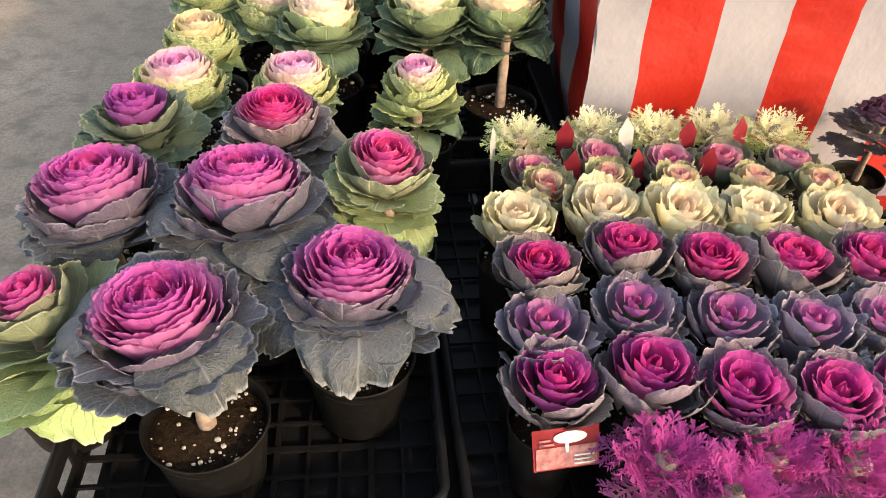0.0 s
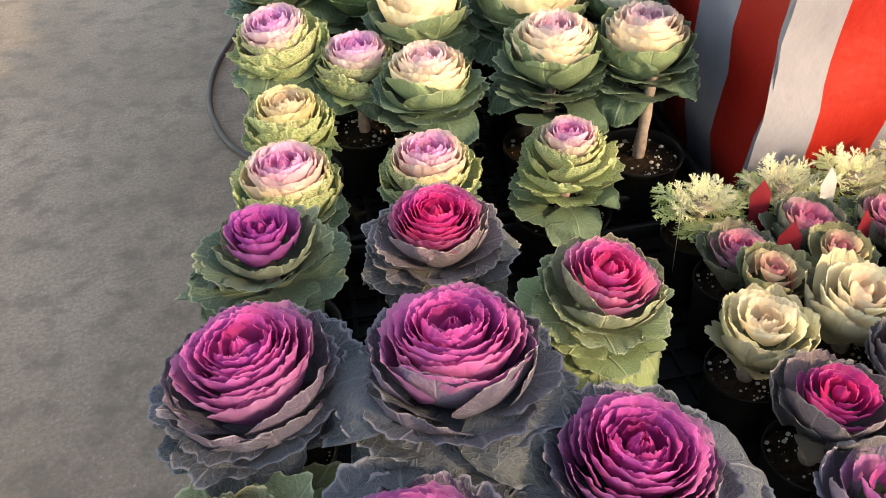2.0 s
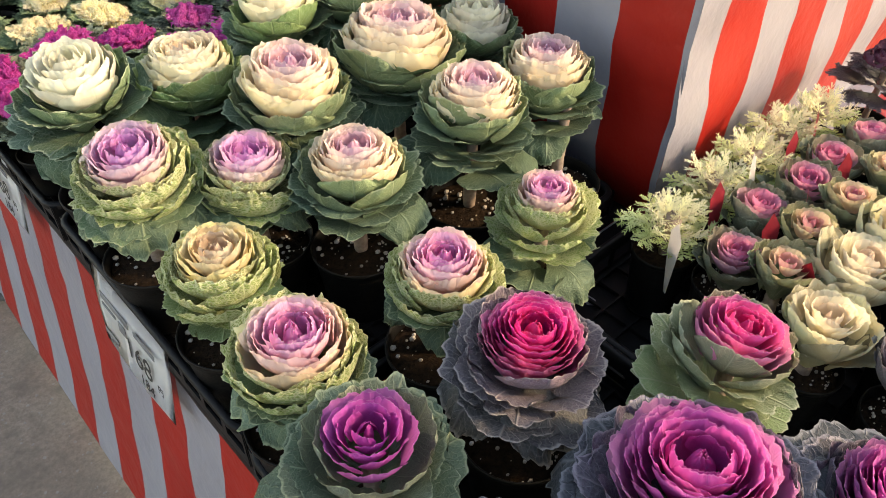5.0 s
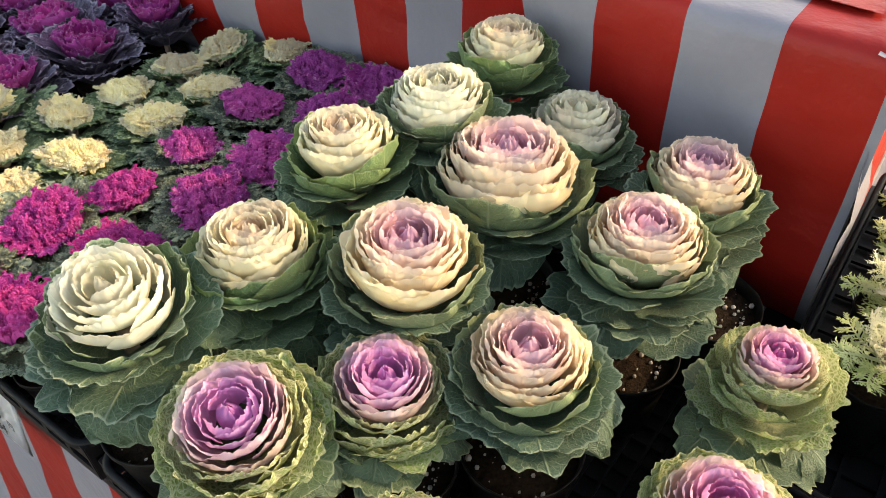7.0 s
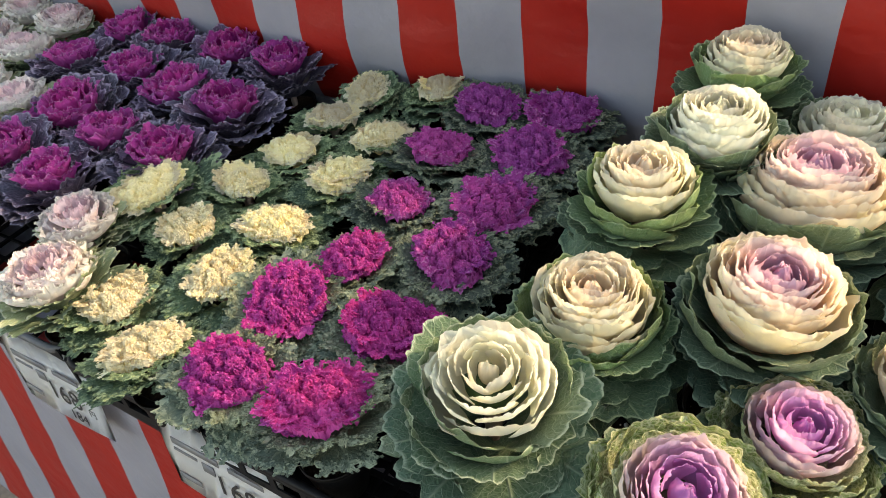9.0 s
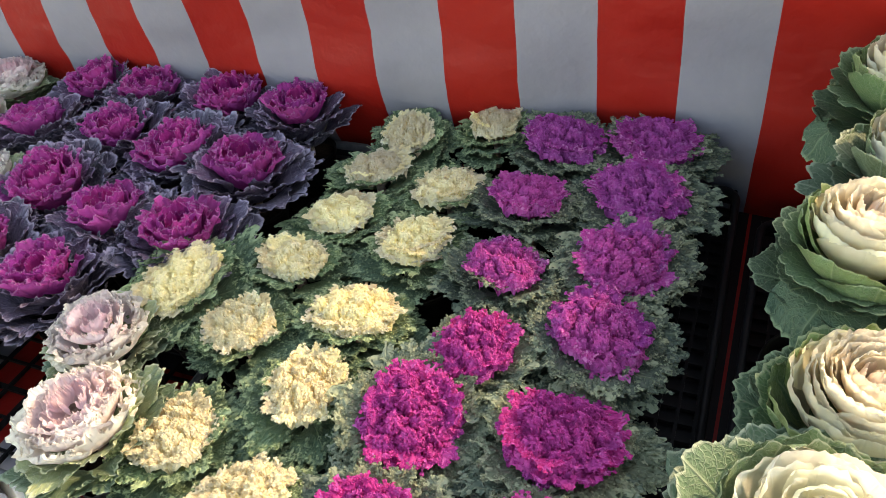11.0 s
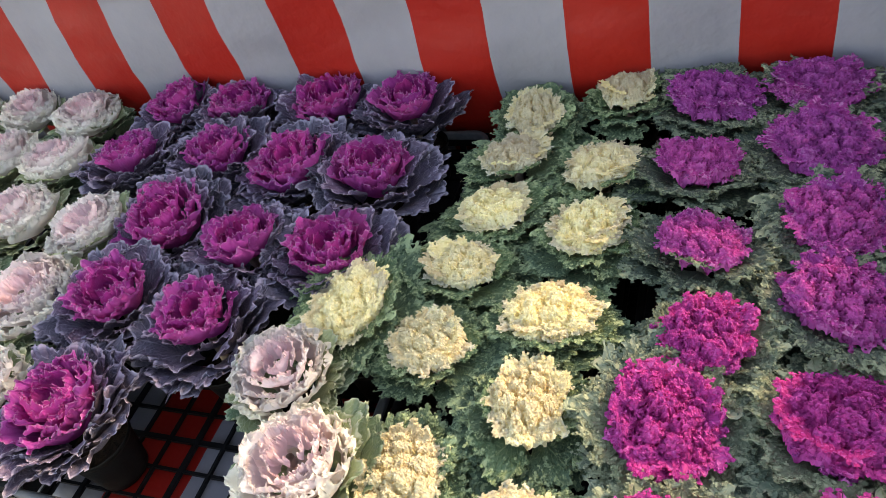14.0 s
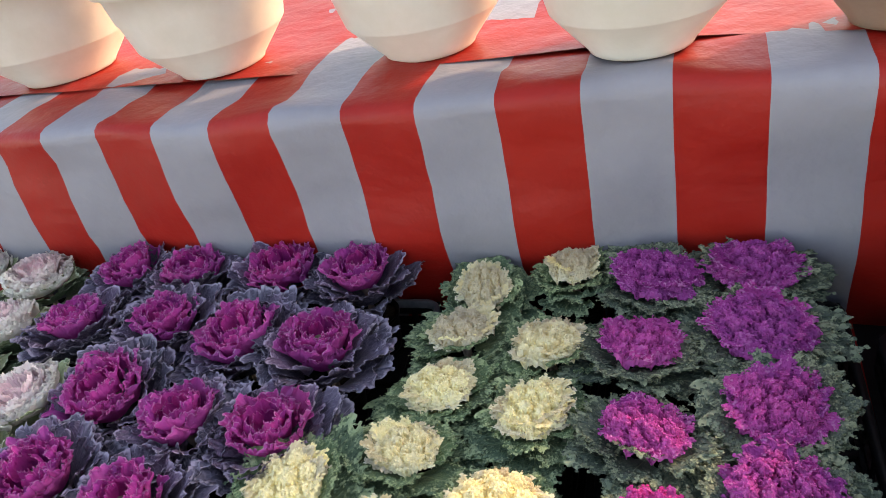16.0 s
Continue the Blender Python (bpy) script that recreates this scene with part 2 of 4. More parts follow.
# ---- leaves: one small library, shared by all plants ----
GOLD = 2.399963
PROFILES = {
    # how far out and how high a leaf runs from its foot to its tip
    "bud": (lambda s: 0.75 + 0.35 * math.sin(math.pi * s) - 0.55 * s, lambda s: s),
    "tuck": (lambda s: 0.70 + 0.42 * math.sin(s * math.pi * 0.72) - 0.14 * s**3, lambda s: s),
    "rose": (lambda s: 0.66 + 0.26 * math.sin(s * math.pi / 2) + 0.08 * s**3, lambda s: s),
    "soft": (lambda s: 0.66 + 0.34 * math.sin(s * math.pi * 0.6) + 0.03 * s**4, lambda s: s),
    "globe": (lambda s: 0.40 + 0.60 * math.sin(min(1.0, s * 1.1) * math.pi / 2) ** 0.9, lambda s: s),
    "guard": (lambda s: 0.34 + 0.50 * s + 0.16 * s**3, lambda s: s**1.05 - 0.05 * s**5),
    "open": (lambda s: 0.16 + 0.84 * s, lambda s: 1.22 * s**1.05 - 0.22 * s**4),
    "droop": (lambda s: 0.10 + 0.90 * math.sin(s * 1.4) / math.sin(1.4), lambda s: 0.75 * math.sin(s * 2.2) - 1.35 * s**2.3),
}


def frill_bit(bm, uv, rng, at, size, lo, hi):
    """One tiny folded frill at the margin of a curled leaf."""
    m = Matrix.Translation(at) @ Euler((rng.uniform(-0.8, 0.8), rng.uniform(-0.8, 0.8), rng.uniform(0, 6.3))).to_matrix().to_4x4()
    sz, v = size * rng.uniform(0.6, 1.3), rng.uniform(lo, hi)
    q = [bm.verts.new(m @ (Vector(c) * sz)) for c in ((-1, -0.5, 0), (0, -0.8, 0.7), (1, -0.5, 0.0), (1, 0.5, 0.5), (0, 0.8, -0.6), (-1, 0.5, 0.6))]
    for c in ((0, 1, 4, 5), (1, 2, 3, 4)):
        f = bm.faces.new([q[k] for k in c])
        for loop in f.loops:
            loop[uv].uv = (0.5 + rng.uniform(-0.3, 0.3), v)


def leaf_mesh(kind, half, seed, mat, ns=8, nu=30, tip_round=0.2, taper=0.3, puff=0.08, teeth=0.04, wave=0.012, waves=5.0, frill=0.0, folds=10.0, onset=0.5, lobe=0.0, crumple=0.0, bits=0, bit=0.03):
    """A leaf of unit reach and height, its margin toothed, waved and, for kale, folded into frills."""
    rng = random.Random(seed)
    rf, zf = PROFILES[kind]
    ph = [rng.uniform(0, 6.3) for _ in range(8)]
    bm = bmesh.new()
    uv = bm.loops.layers.uv.new("leaf")
    grid, skew, side = [], rng.uniform(-0.1, 0.1), rng.uniform(-0.05, 0.05)
    tooth = [0.6 * noise.noise((j * 0.9, seed * 1.7, 0.3)) + rng.uniform(-0.45, 0.55) for j in range(nu + 1)]
    for i in range(ns + 1):
        s, row = i / ns, []
        if frill or crumple:
            s = 1 - (1 - s) ** 1.9
        for j in range(nu + 1):
            u = -1 + 2 * j / nu
            a = half * (0.30 + 0.70 * math.sin(min(1.0, s * 1.25) * math.pi / 2) ** 0.9) * (1 - taper * (max(0.0, s - 0.55) / 0.45) ** 2)
            se = s * (1 - tip_round * abs(u + skew) ** 2.2 - teeth * s**5 * tooth[j] + lobe * s**2 * noise.noise((u * 2.2, seed, 3.0)))
            e = max(s**4, abs(u) ** 5 * s**0.7)
            q = puff * noise.noise((u * 2.7 + seed, s * 2.9, seed * 0.7)) + 0.4 * puff * noise.noise((u * 7.0, s * 6.0, seed * 1.3))
            r = rf(se) + wave * e * (math.sin(waves * u + ph[0]) + 0.6 * math.sin(waves * 2.4 * u + ph[1])) + q * s + side * u * s
            z = zf(se) + 0.8 * wave * e * (math.cos(waves * 1.2 * u + ph[2]) + 0.5 * math.sin(waves * 2.6 * u + ph[3])) + 0.7 * q * s
            t = u * a
            if frill:
                g = min(1.0, max(0.0, (max(s, abs(u) ** 3 * s**0.4) - onset) / (1 - onset)))
                b = folds * math.pi * u + 1.3 * math.sin(3.1 * u + ph[4]) + 2.5 * noise.noise((u * 2.5, s * 4.0, seed * 0.9))
                c = b * 0.31 + ph[5]
                big, small = 1.5 * frill * g * math.sin(c), frill * g**1.2 * math.sin(b + 1.1 * s)
                r += -0.55 * (big + small) + 0.35 * frill * g * math.cos(b * 1.9 + ph[6])
                z += 0.85 * (big + small) + 0.4 * frill * g * math.sin(b * 2.1 + ph[7])
                t += frill * g * (0.75 * math.sin(2 * b) + 0.5 * math.sin(2 * c)) / max(0.5, r)
            p = Vector((r * math.cos(t), r * math.sin(t), z))
            if crumple:
                g = min(1.0, max(0.0, (max(s, abs(u) ** 2.5 * s**0.4) - onset) / (1 - onset)))
                w = p + Vector((0, 0, seed * 2.3))
                p += crumple * g * (noise.noise_vector(w * 6.0) * 1.3 + noise.noise_vector(w * 14.0) + 0.8 * noise.noise_vector(w * 28.0))
            row.append((bm.verts.new(p), (u * 0.5 + 0.5, s)))
        grid.append(row)
    for i in range(ns):
        for j in range(nu):
            q = (grid[i][j], grid[i][j + 1], grid[i + 1][j + 1], grid[i + 1][j])
            f = bm.faces.new([c[0] for c in q])
            for loop, c in zip(f.loops, q):
                loop[uv].uv = c[1]
    for _ in range(bits):
        i, j = ns - int((ns * 0.62) * rng.random() ** 1.3), rng.randint(0, nu)
        if rng.random() < 0.25:
            i, j = rng.randint(ns // 3, ns), rng.choice((0, 1, nu - 1, nu))
        c = grid[i][j][0].co + Vector((rng.uniform(-0.02, 0.02), rng.uniform(-0.02, 0.02), rng.uniform(-0.01, 0.05)))
        frill_bit(bm, uv, rng, c, bit, 0.72, 1.0)
    return mesh_of("leaf_" + kind, bm, mat, not crumple)


def feather_mesh(seed, mat):
    """A finely cut leaf: a rising midrib with side lobes, each cut again into narrow fingers."""
    rng = random.Random(seed)
    bm = bmesh.new()
    uv = bm.loops.layers.uv.new("leaf")

    def rib(s):
        return Vector((0.12 + 0.88 * s**1.1, 0.05 * math.sin(4 * s + seed), 0.45 * s + 0.55 * s**1.8))

    def blade(p, d, n, ln, wd, v0, v1):
        c = n.cross(d).normalized() * wd
        b = n * rng.uniform(-0.3, 0.5) * ln
        pts = [p - c * 0.5, p + d * ln * 0.55 - c + b * 0.4, p + d * ln + b, p + d * ln * 0.55 + c + b * 0.4, p + c * 0.5]
        f = bm.faces.new([bm.verts.new(q) for q in pts])
        for loop, v in zip(f.loops, (v0, (v0 + v1) / 2, v1, (v0 + v1) / 2, v0)):
            loop[uv].uv = (0.5 + rng.uniform(-0.3, 0.3), v)

    for k in range(10):
        a, b = rib(k / 10), rib((k + 1) / 10)
        w0, w1 = 0.06 * (1.2 - k / 10), 0.06 * (1.1 - k / 10)
        f = bm.faces.new([bm.verts.new(q) for q in (a + Vector((0, -w0, 0)), a + Vector((0, w0, 0)), b + Vector((0, w1, 0)), b + Vector((0, -w1, 0)))])
        for loop, v in zip(f.loops, (k / 10, k / 10, (k + 1) / 10, (k + 1) / 10)):
            loop[uv].uv = (0.5, v * 0.8)
    for k in range(11):
        s = 0.25 + 0.75 * k / 10
        for sg in (-1, 1):
            p = rib(min(1.0, s + rng.uniform(-0.03, 0.03)))
            d = Vector((rng.uniform(0.2, 0.7), sg * rng.uniform(0.7, 1.0) * (1.15 - 0.75 * (k / 10) ** 3), rng.uniform(0.0, 0.9))).normalized()
            n = Vector((-0.6, rng.uniform(-0.4, 0.4), 0.8)).normalized()
            ln = rng.uniform(0.24, 0.36) * (0.65 + 0.6 * math.sin(math.pi * s * 0.9))
            blade(p, d, n, ln, 0.03, 0.5, 0.9)
            for m in range(4):
                h = 0.35 + 0.2 * m
                for sg2 in (-1, 1):
                    d2 = (d + n.cross(d).normalized() * sg2 * rng.uniform(0.5, 1.0) + n * rng.uniform(-0.3, 0.6)).normalized()
                    blade(p + d * ln * h * 0.95, d2, n, ln * rng.uniform(0.25, 0.42), 0.018, 0.7, 1.0)
    return mesh_of("leaf_feather", bm, mat)


LEAVES = {
    "bud": [leaf_mesh("bud", 1.8, 5 + k, M_PETAL, 7, 22, 0.16, 0.2, 0.12, 0.05, 0.03, 4) for k in range(5)],
    "petal_in": [leaf_mesh("tuck", 1.15, 10 + k, M_PETAL, 7, 28, 0.10, 0.25, 0.10, 0.06, 0.025, 6) for k in range(7)],
    "petal_mid": [leaf_mesh("rose", 0.98, 30 + k, M_PETAL, 7, 36, 0.12, 0.18, 0.07, 0.055, 0.016, 9) for k in range(9)],
    "petal_out": [leaf_mesh("rose", 0.84, 20 + k, M_PETAL, 7, 36, 0.14, 0.2, 0.06, 0.05, 0.014, 9) for k in range(9)],
    "petal_lip": [leaf_mesh("soft", 0.92, 150 + k, M_PETAL, 8, 42, 0.15, 0.2, 0.09, 0.045, 0.012, 8) for k in range(9)],
    "cupped": [leaf_mesh("globe", 0.94, 160 + k, M_OUTER, 8, 34, 0.17, 0.3, 0.10, 0.03, 0.016, 8) for k in range(8)],
    "guard": [leaf_mesh("guard", 0.92, 40 + k, M_OUTER, 8, 34, 0.18, 0.3, 0.09, 0.03, 0.016, 9) for k in range(8)],
    "leaf": [leaf_mesh("open", 0.90, 50 + k, M_OUTER, 8, 34, 0.18, 0.32, 0.10, 0.03, 0.02, 9) for k in range(8)],
    "low": [leaf_mesh("droop", 0.78, 60 + k, M_OUTER, 9, 32, 0.2, 0.4, 0.12, 0.03, 0.022, 9) for k in range(6)],
    "savoy_petal": [leaf_mesh("globe", 0.92, 70 + k, M_SAVOY, 8, 40, 0.14, 0.24, 0.08, 0.05, 0.02, 14) for k in range(7)],
    "savoy_leaf": [leaf_mesh("open", 0.90, 80 + k, M_SAVOY, 8, 38, 0.18, 0.34, 0.10, 0.04, 0.022, 13) for k in range(6)],
    "curl": [leaf_mesh("guard", 0.74, 100 + k, M_CURL, 11, 80, 0.14, 0.12, 0.15, 0.08, 0.06, 5, onset=0.35, lobe=0.2, crumple=0.085, bits=230, bit=0.034) for k in range(7)],
    "curl_out": [leaf_mesh("open", 0.72, 110 + k, M_CURL_LEAF, 11, 80, 0.2, 0.2, 0.12, 0.06, 0.05, 6, onset=0.5, lobe=0.15, crumple=0.085, bits=300, bit=0.025) for k in range(8)],
    "frill": [leaf_mesh("guard", 1.0, 120 + k, M_OUTER, 9, 72, 0.14, 0.18, 0.2, 0.03, 0.06, 5, 0.026, 11, 0.72, 0.06) for k in range(8)],
    "frill_open": [leaf_mesh("rose", 0.98, 190 + k, M_PETAL, 8, 64, 0.14, 0.18, 0.2, 0.07, 0.06, 6, 0.04, 11, 0.66, 0.1) for k in range(8)],
    "frill_petal": [leaf_mesh("tuck", 1.05, 130 + k, M_PETAL, 8, 64, 0.13, 0.16, 0.18, 0.06, 0.05, 6, 0.034, 11, 0.7, 0.08) for k in range(8)],
    "blush_petal": [leaf_mesh("soft", 1.0, 180 + k, M_PETAL, 8, 68, 0.13, 0.16, 0.16, 0.07, 0.04, 6, 0.045, 12, 0.66, 0.08) for k in range(8)],
    "feather": [feather_mesh(140 + k, M_CURL) for k in range(6)],
}


def curl_mound(seed, rings=58, segs=180):
    """The tightly curled heart of a kale: a cap of ruffled lobes parted by crevices, one across and one high."""
    rng = random.Random(seed)
    lobes = [(Vector((math.sqrt((k + 0.4) / 13) * math.cos(k * GOLD + seed), math.sqrt((k + 0.4) / 13) * math.sin(k * GOLD + seed), 0)) + Vector((rng.uniform(-0.1, 0.1), rng.uniform(-0.1, 0.1), 0)), rng.uniform(-0.14, 0.14)) for k in range(13)]
    off = Vector((seed * 1.3, seed * 0.7, 0))
    bm = bmesh.new()
    uv = bm.loops.layers.uv.new("leaf")
    grid = []
    for i in range(rings + 1):
        row = []
        for j in range(segs):
            an, rr = 2 * math.pi * j / segs, (i / rings) ** 0.8
            p = Vector((rr * math.cos(an), rr * math.sin(an), 0))
            q = p + 0.12 * noise.noise_vector(p * 3.0 + off)
            near = sorted(((q - c).length, h) for c, h in lobes)[:2]
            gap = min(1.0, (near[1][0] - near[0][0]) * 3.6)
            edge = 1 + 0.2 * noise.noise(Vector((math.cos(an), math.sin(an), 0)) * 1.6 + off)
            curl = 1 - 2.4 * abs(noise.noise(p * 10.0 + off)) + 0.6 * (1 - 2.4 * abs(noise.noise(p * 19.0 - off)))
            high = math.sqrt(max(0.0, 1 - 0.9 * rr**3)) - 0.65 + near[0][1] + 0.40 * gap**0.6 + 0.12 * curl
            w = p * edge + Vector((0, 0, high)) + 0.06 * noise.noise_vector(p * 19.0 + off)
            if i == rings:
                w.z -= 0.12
            # v deepens crevices and pales ridges: petal base tone plus crevice shade as colour
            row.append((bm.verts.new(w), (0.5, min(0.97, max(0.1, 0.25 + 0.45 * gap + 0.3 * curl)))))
        grid.append(row)
    for a, b in zip(grid, grid[1:]):
        for j in range(segs):
            q = (a[j], b[j], b[(j + 1) % segs], a[(j + 1) % segs])
            f = bm.faces.new([c[0] for c in q])
            for loop, c in zip(f.loops, q):
                loop[uv].uv = c[1]
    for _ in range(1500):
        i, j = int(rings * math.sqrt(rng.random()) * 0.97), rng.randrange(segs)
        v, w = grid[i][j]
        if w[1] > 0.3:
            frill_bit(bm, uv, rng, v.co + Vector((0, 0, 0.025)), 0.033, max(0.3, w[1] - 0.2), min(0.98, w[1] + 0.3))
    return mesh_of("curled_heart", bm, M_CURL, False)


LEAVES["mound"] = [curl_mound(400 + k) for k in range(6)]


def lerp(a, b, f):
    return tuple(x + (y - x) * f for x, y in zip(a, b))


def scheme(stops, f):
    for (p, a), (q, b) in zip(stops, stops[1:]):
        if f <= q:
            return lerp(a, b, (f - p) / max(1e-6, q - p))
    return stops[-1][1]


def leaf(parent, kind, rng, az, R, Z, z, base, tip, rim, name="leaf", lean=0.0):
    ob = new(name, rng.choice(LEAVES[kind]))
    ob.parent = parent
    ob.matrix_basis = Matrix.Translation((0, 0, z)) @ Matrix.Rotation(az, 4, "Z") @ Matrix.Rotation(lean, 4, "Y") @ Matrix.Diagonal((R, R, Z, 1))
    ob["base"], ob["tip"], ob["rim"] = base, tip, rim
    return ob


POTS = {}


def pot_parts(plant, radius, height, soil=True):
    """A thin black nursery pot, its soil and the perlite in it; z counts from the pot's foot."""
    key = (round(radius, 4), round(height, 4))
    if key not in POTS:
        bm = bmesh.new()
        r, h = radius, height
        lathe(bm, [(0.001, 0.002), (r * 0.7, 0.002), (r * 0.74, 0.0), (r * 0.76, 0.006), (r * 0.95, h - 0.012), (r * 0.96, h - 0.010), (r * 1.0, h - 0.009), (r * 1.01, h - 0.001),
                   (r * 0.995, h), (r * 0.965, h - 0.003), (r * 0.94, h - 0.014), (r * 0.75, 0.008)], 36, 0.012, 3)
        a = mesh_of("pot", bm, M_POT)
        bm = bmesh.new()
        rings = lathe(bm, [(r * 0.93, h - 0.022), (r * 0.8, h - 0.018), (r * 0.6, h - 0.017), (r * 0.4, h - 0.014), (r * 0.2, h - 0.012), (0.001, h - 0.01)], 28)
        for v in bm.verts:
            v.co.z += 0.004 * noise.noise(v.co * 90) if v.co.xy.length < r * 0.9 else 0
        b = mesh_of("soil", bm, M_SOIL)
        bm = bmesh.new()
        rng = random.Random(5)
        for _ in range(70):
            rr, an, sz = r * 0.88 * math.sqrt(rng.random()), rng.uniform(0, 6.3), (0.0009 + 0.0045 * rng.random() ** 2.5) * (r / 0.075)
            bmesh.ops.create_icosphere(bm, subdivisions=1, radius=sz, matrix=Matrix.Translation((rr * math.cos(an), rr * math.sin(an), h - 0.015 + 0.004 * (1 - rr / r))) @ Matrix.Diagonal((1, rng.uniform(0.6, 1), 0.7, 1)))
        POTS[key] = (a, b, mesh_of("perlite", bm, M_PERLITE, False))
    a, b, c = POTS[key]
    part("pot", a, None, plant)
    if soil:
        part("soil", b, None, plant)
        p = part("perlite", c, None, plant)
        p["kind"] = "stuff"


def stem_part(plant, z0, z1, r, lean=(0, 0)):
    bm = bmesh.new()
    n = 7
    prof = [(r * (1.15 - 0.3 * k / n) * (1.12 if k % 2 else 0.95), z0 + (z1 - z0) * k / n) for k in range(n + 1)]
    lathe(bm, prof, 10, 0.04, 2)
    for v in bm.verts:
        f = 1 - (v.co.z - z0) / (z1 - z0)
        v.co.x += lean[0] * f
        v.co.y += lean[1] * f
    part("stem", bm, M_STEM, plant)


def cabbage(x, y, z, rc, ro, floor, pal, seed, label, ncol=34, nout=20, tilt=(0, 0), pot=(0.076, 0.125), foot=(0, 0), depth=0.1, dome=0.284, savoy=0.0, upright=False, group="ornamental cabbages in trays"):
    """A rose-like ornamental cabbage: petals spiral out of the heart, leaves stand round it, on a bare stem in a pot."""
    rng = random.Random(seed)
    pale = dome > 0.3
    if pale:
        ncol = int(ncol * 0.8) + 20 if ncol > 15 else ncol + 12
    nout = int(nout * 1.15)
    plant = thing("ornamental_cabbage", Matrix.Translation((x + foot[0], y + foot[1], floor)), label, "potted plant", group)
    h = z - floor
    pot_parts(plant, *pot)
    stem_part(plant, pot[1] - 0.02, h - 0.03, 0.0095, (0, 0))
    bm = bmesh.new()
    lathe(bm, [(0.007, -rc * 0.9 - 0.02), (rc * 0.2, -rc * 0.9), (rc * 0.42, -rc * 0.7), (rc * 0.3, -rc * 0.5), (0.001, -rc * 0.42)], 10)
    head = part("head", bm, M_BUSH, plant)
    head.matrix_basis = Matrix.Translation((-foot[0], -foot[1], h)) @ Euler((radians(tilt[0]), radians(tilt[1]), 0)).to_matrix().to_4x4()
    a0 = rng.uniform(0, 6.3)
    rim_z = 0.0
    for k in range(ncol):
        f = (k + 0.5) / ncol
        R = (0.93 if pale else 1.0) * rc * (0.07 + 0.93 * f**0.70)
        Z = rc * (0.42 + 0.34 * f)
        fall = max(0.0, f - 0.4) / 0.6
        rim_z = rc * (0.07 * math.sin(math.pi * min(1.0, f / 0.8)) - ((0.62 if pale else 0.75) * dome + 0.03) * fall**1.6)
        top = rim_z
        c = scheme(pal["petals"], f)
        tip, base = c, lerp(c, pal["heart"], 0.15)
        if f < 0.09:
            kind, top = "bud", top + 0.03 * rc
        elif f < 0.22:
            kind = "petal_in"
        elif pale:
            kind = "petal_lip"
        else:
            kind = "petal_mid" if f < 0.65 else "petal_out"
        if savoy and f > 1 - savoy:
            kind, tip, base = "savoy_petal", lerp(c, SAVOY_CELL, 0.8), lerp(c, pal["petals"][-1][1], 0.6)
        loose = 0.06 if upright else 0.035
        leaf(head, kind, rng, a0 + k * GOLD + rng.uniform(-0.2, 0.2), R * rng.uniform(1 - loose, 1 + loose), Z, top - Z + rng.uniform(-1, 1) * loose * 1.3 * rc, base, tip, SAVOY_NET if kind == "savoy_petal" else scheme(pal["rims"], f), "petal", radians(rng.uniform(-3, 3)))
    for k in range(nout):
        g = (k + 0.5) / nout
        c = scheme(pal["leaves"], g)
        az = a0 + (ncol + k) * GOLD + rng.uniform(-0.25, 0.25)
        tip, base = c, lerp(c, pal["under"], 0.35)
        if upright:
            R = rc * 1.04 + (ro - rc * 1.04) * (0.15 + 0.9 * g)
            kind, Z, zt = ("cupped" if g < 0.55 else "guard"), R * 1.15, rc * (0.10 - 0.55 * g) + rng.uniform(-0.004, 0.004)
        elif g < 0.26:
            R = rc * 1.02 + (ro - rc) * 0.9 * g
            kind, Z, zt = "cupped", R * 0.95, rim_z + rc * (0.02 - (0.8 if pale else 0.7) * g) + rng.uniform(-0.006, 0.006)
        else:
            R = rc * 1.04 + (ro * 1.06 - rc * 1.04) * min(1.0, 0.18 + 0.95 * g)
            zt = rim_z - rc * 0.2 - 0.85 * depth * (g - 0.26)
            if g < 0.42:
                kind, Z = "guard", R * 0.7
            elif g < 0.86:
                kind, Z = "leaf", R * (0.72 - 0.5 * g)
            else:
                kind, Z = "low", R * 0.35
        if savoy and not upright and g < 0.3 + 1.6 * savoy:
            kind = "savoy_leaf" if kind == "leaf" else "savoy_petal"
            tip, base = lerp(c, SAVOY_CELL, 0.9), lerp(c, pal["petals"][-1][1], max(0.0, 0.7 - 1.2 * g))
        rim = lerp(SAVOY_NET, scheme(pal["leaf_rims"], g), min(1.0, 1.2 * g)) if savoy else scheme(pal["leaf_rims"], g)
        leaf(head, kind, rng, az, R * rng.uniform(0.93, 1.07), Z, zt - (Z if kind != "low" else 0), base, tip, rim, "leaf", radians(rng.uniform(-7, 7)))
    return plant


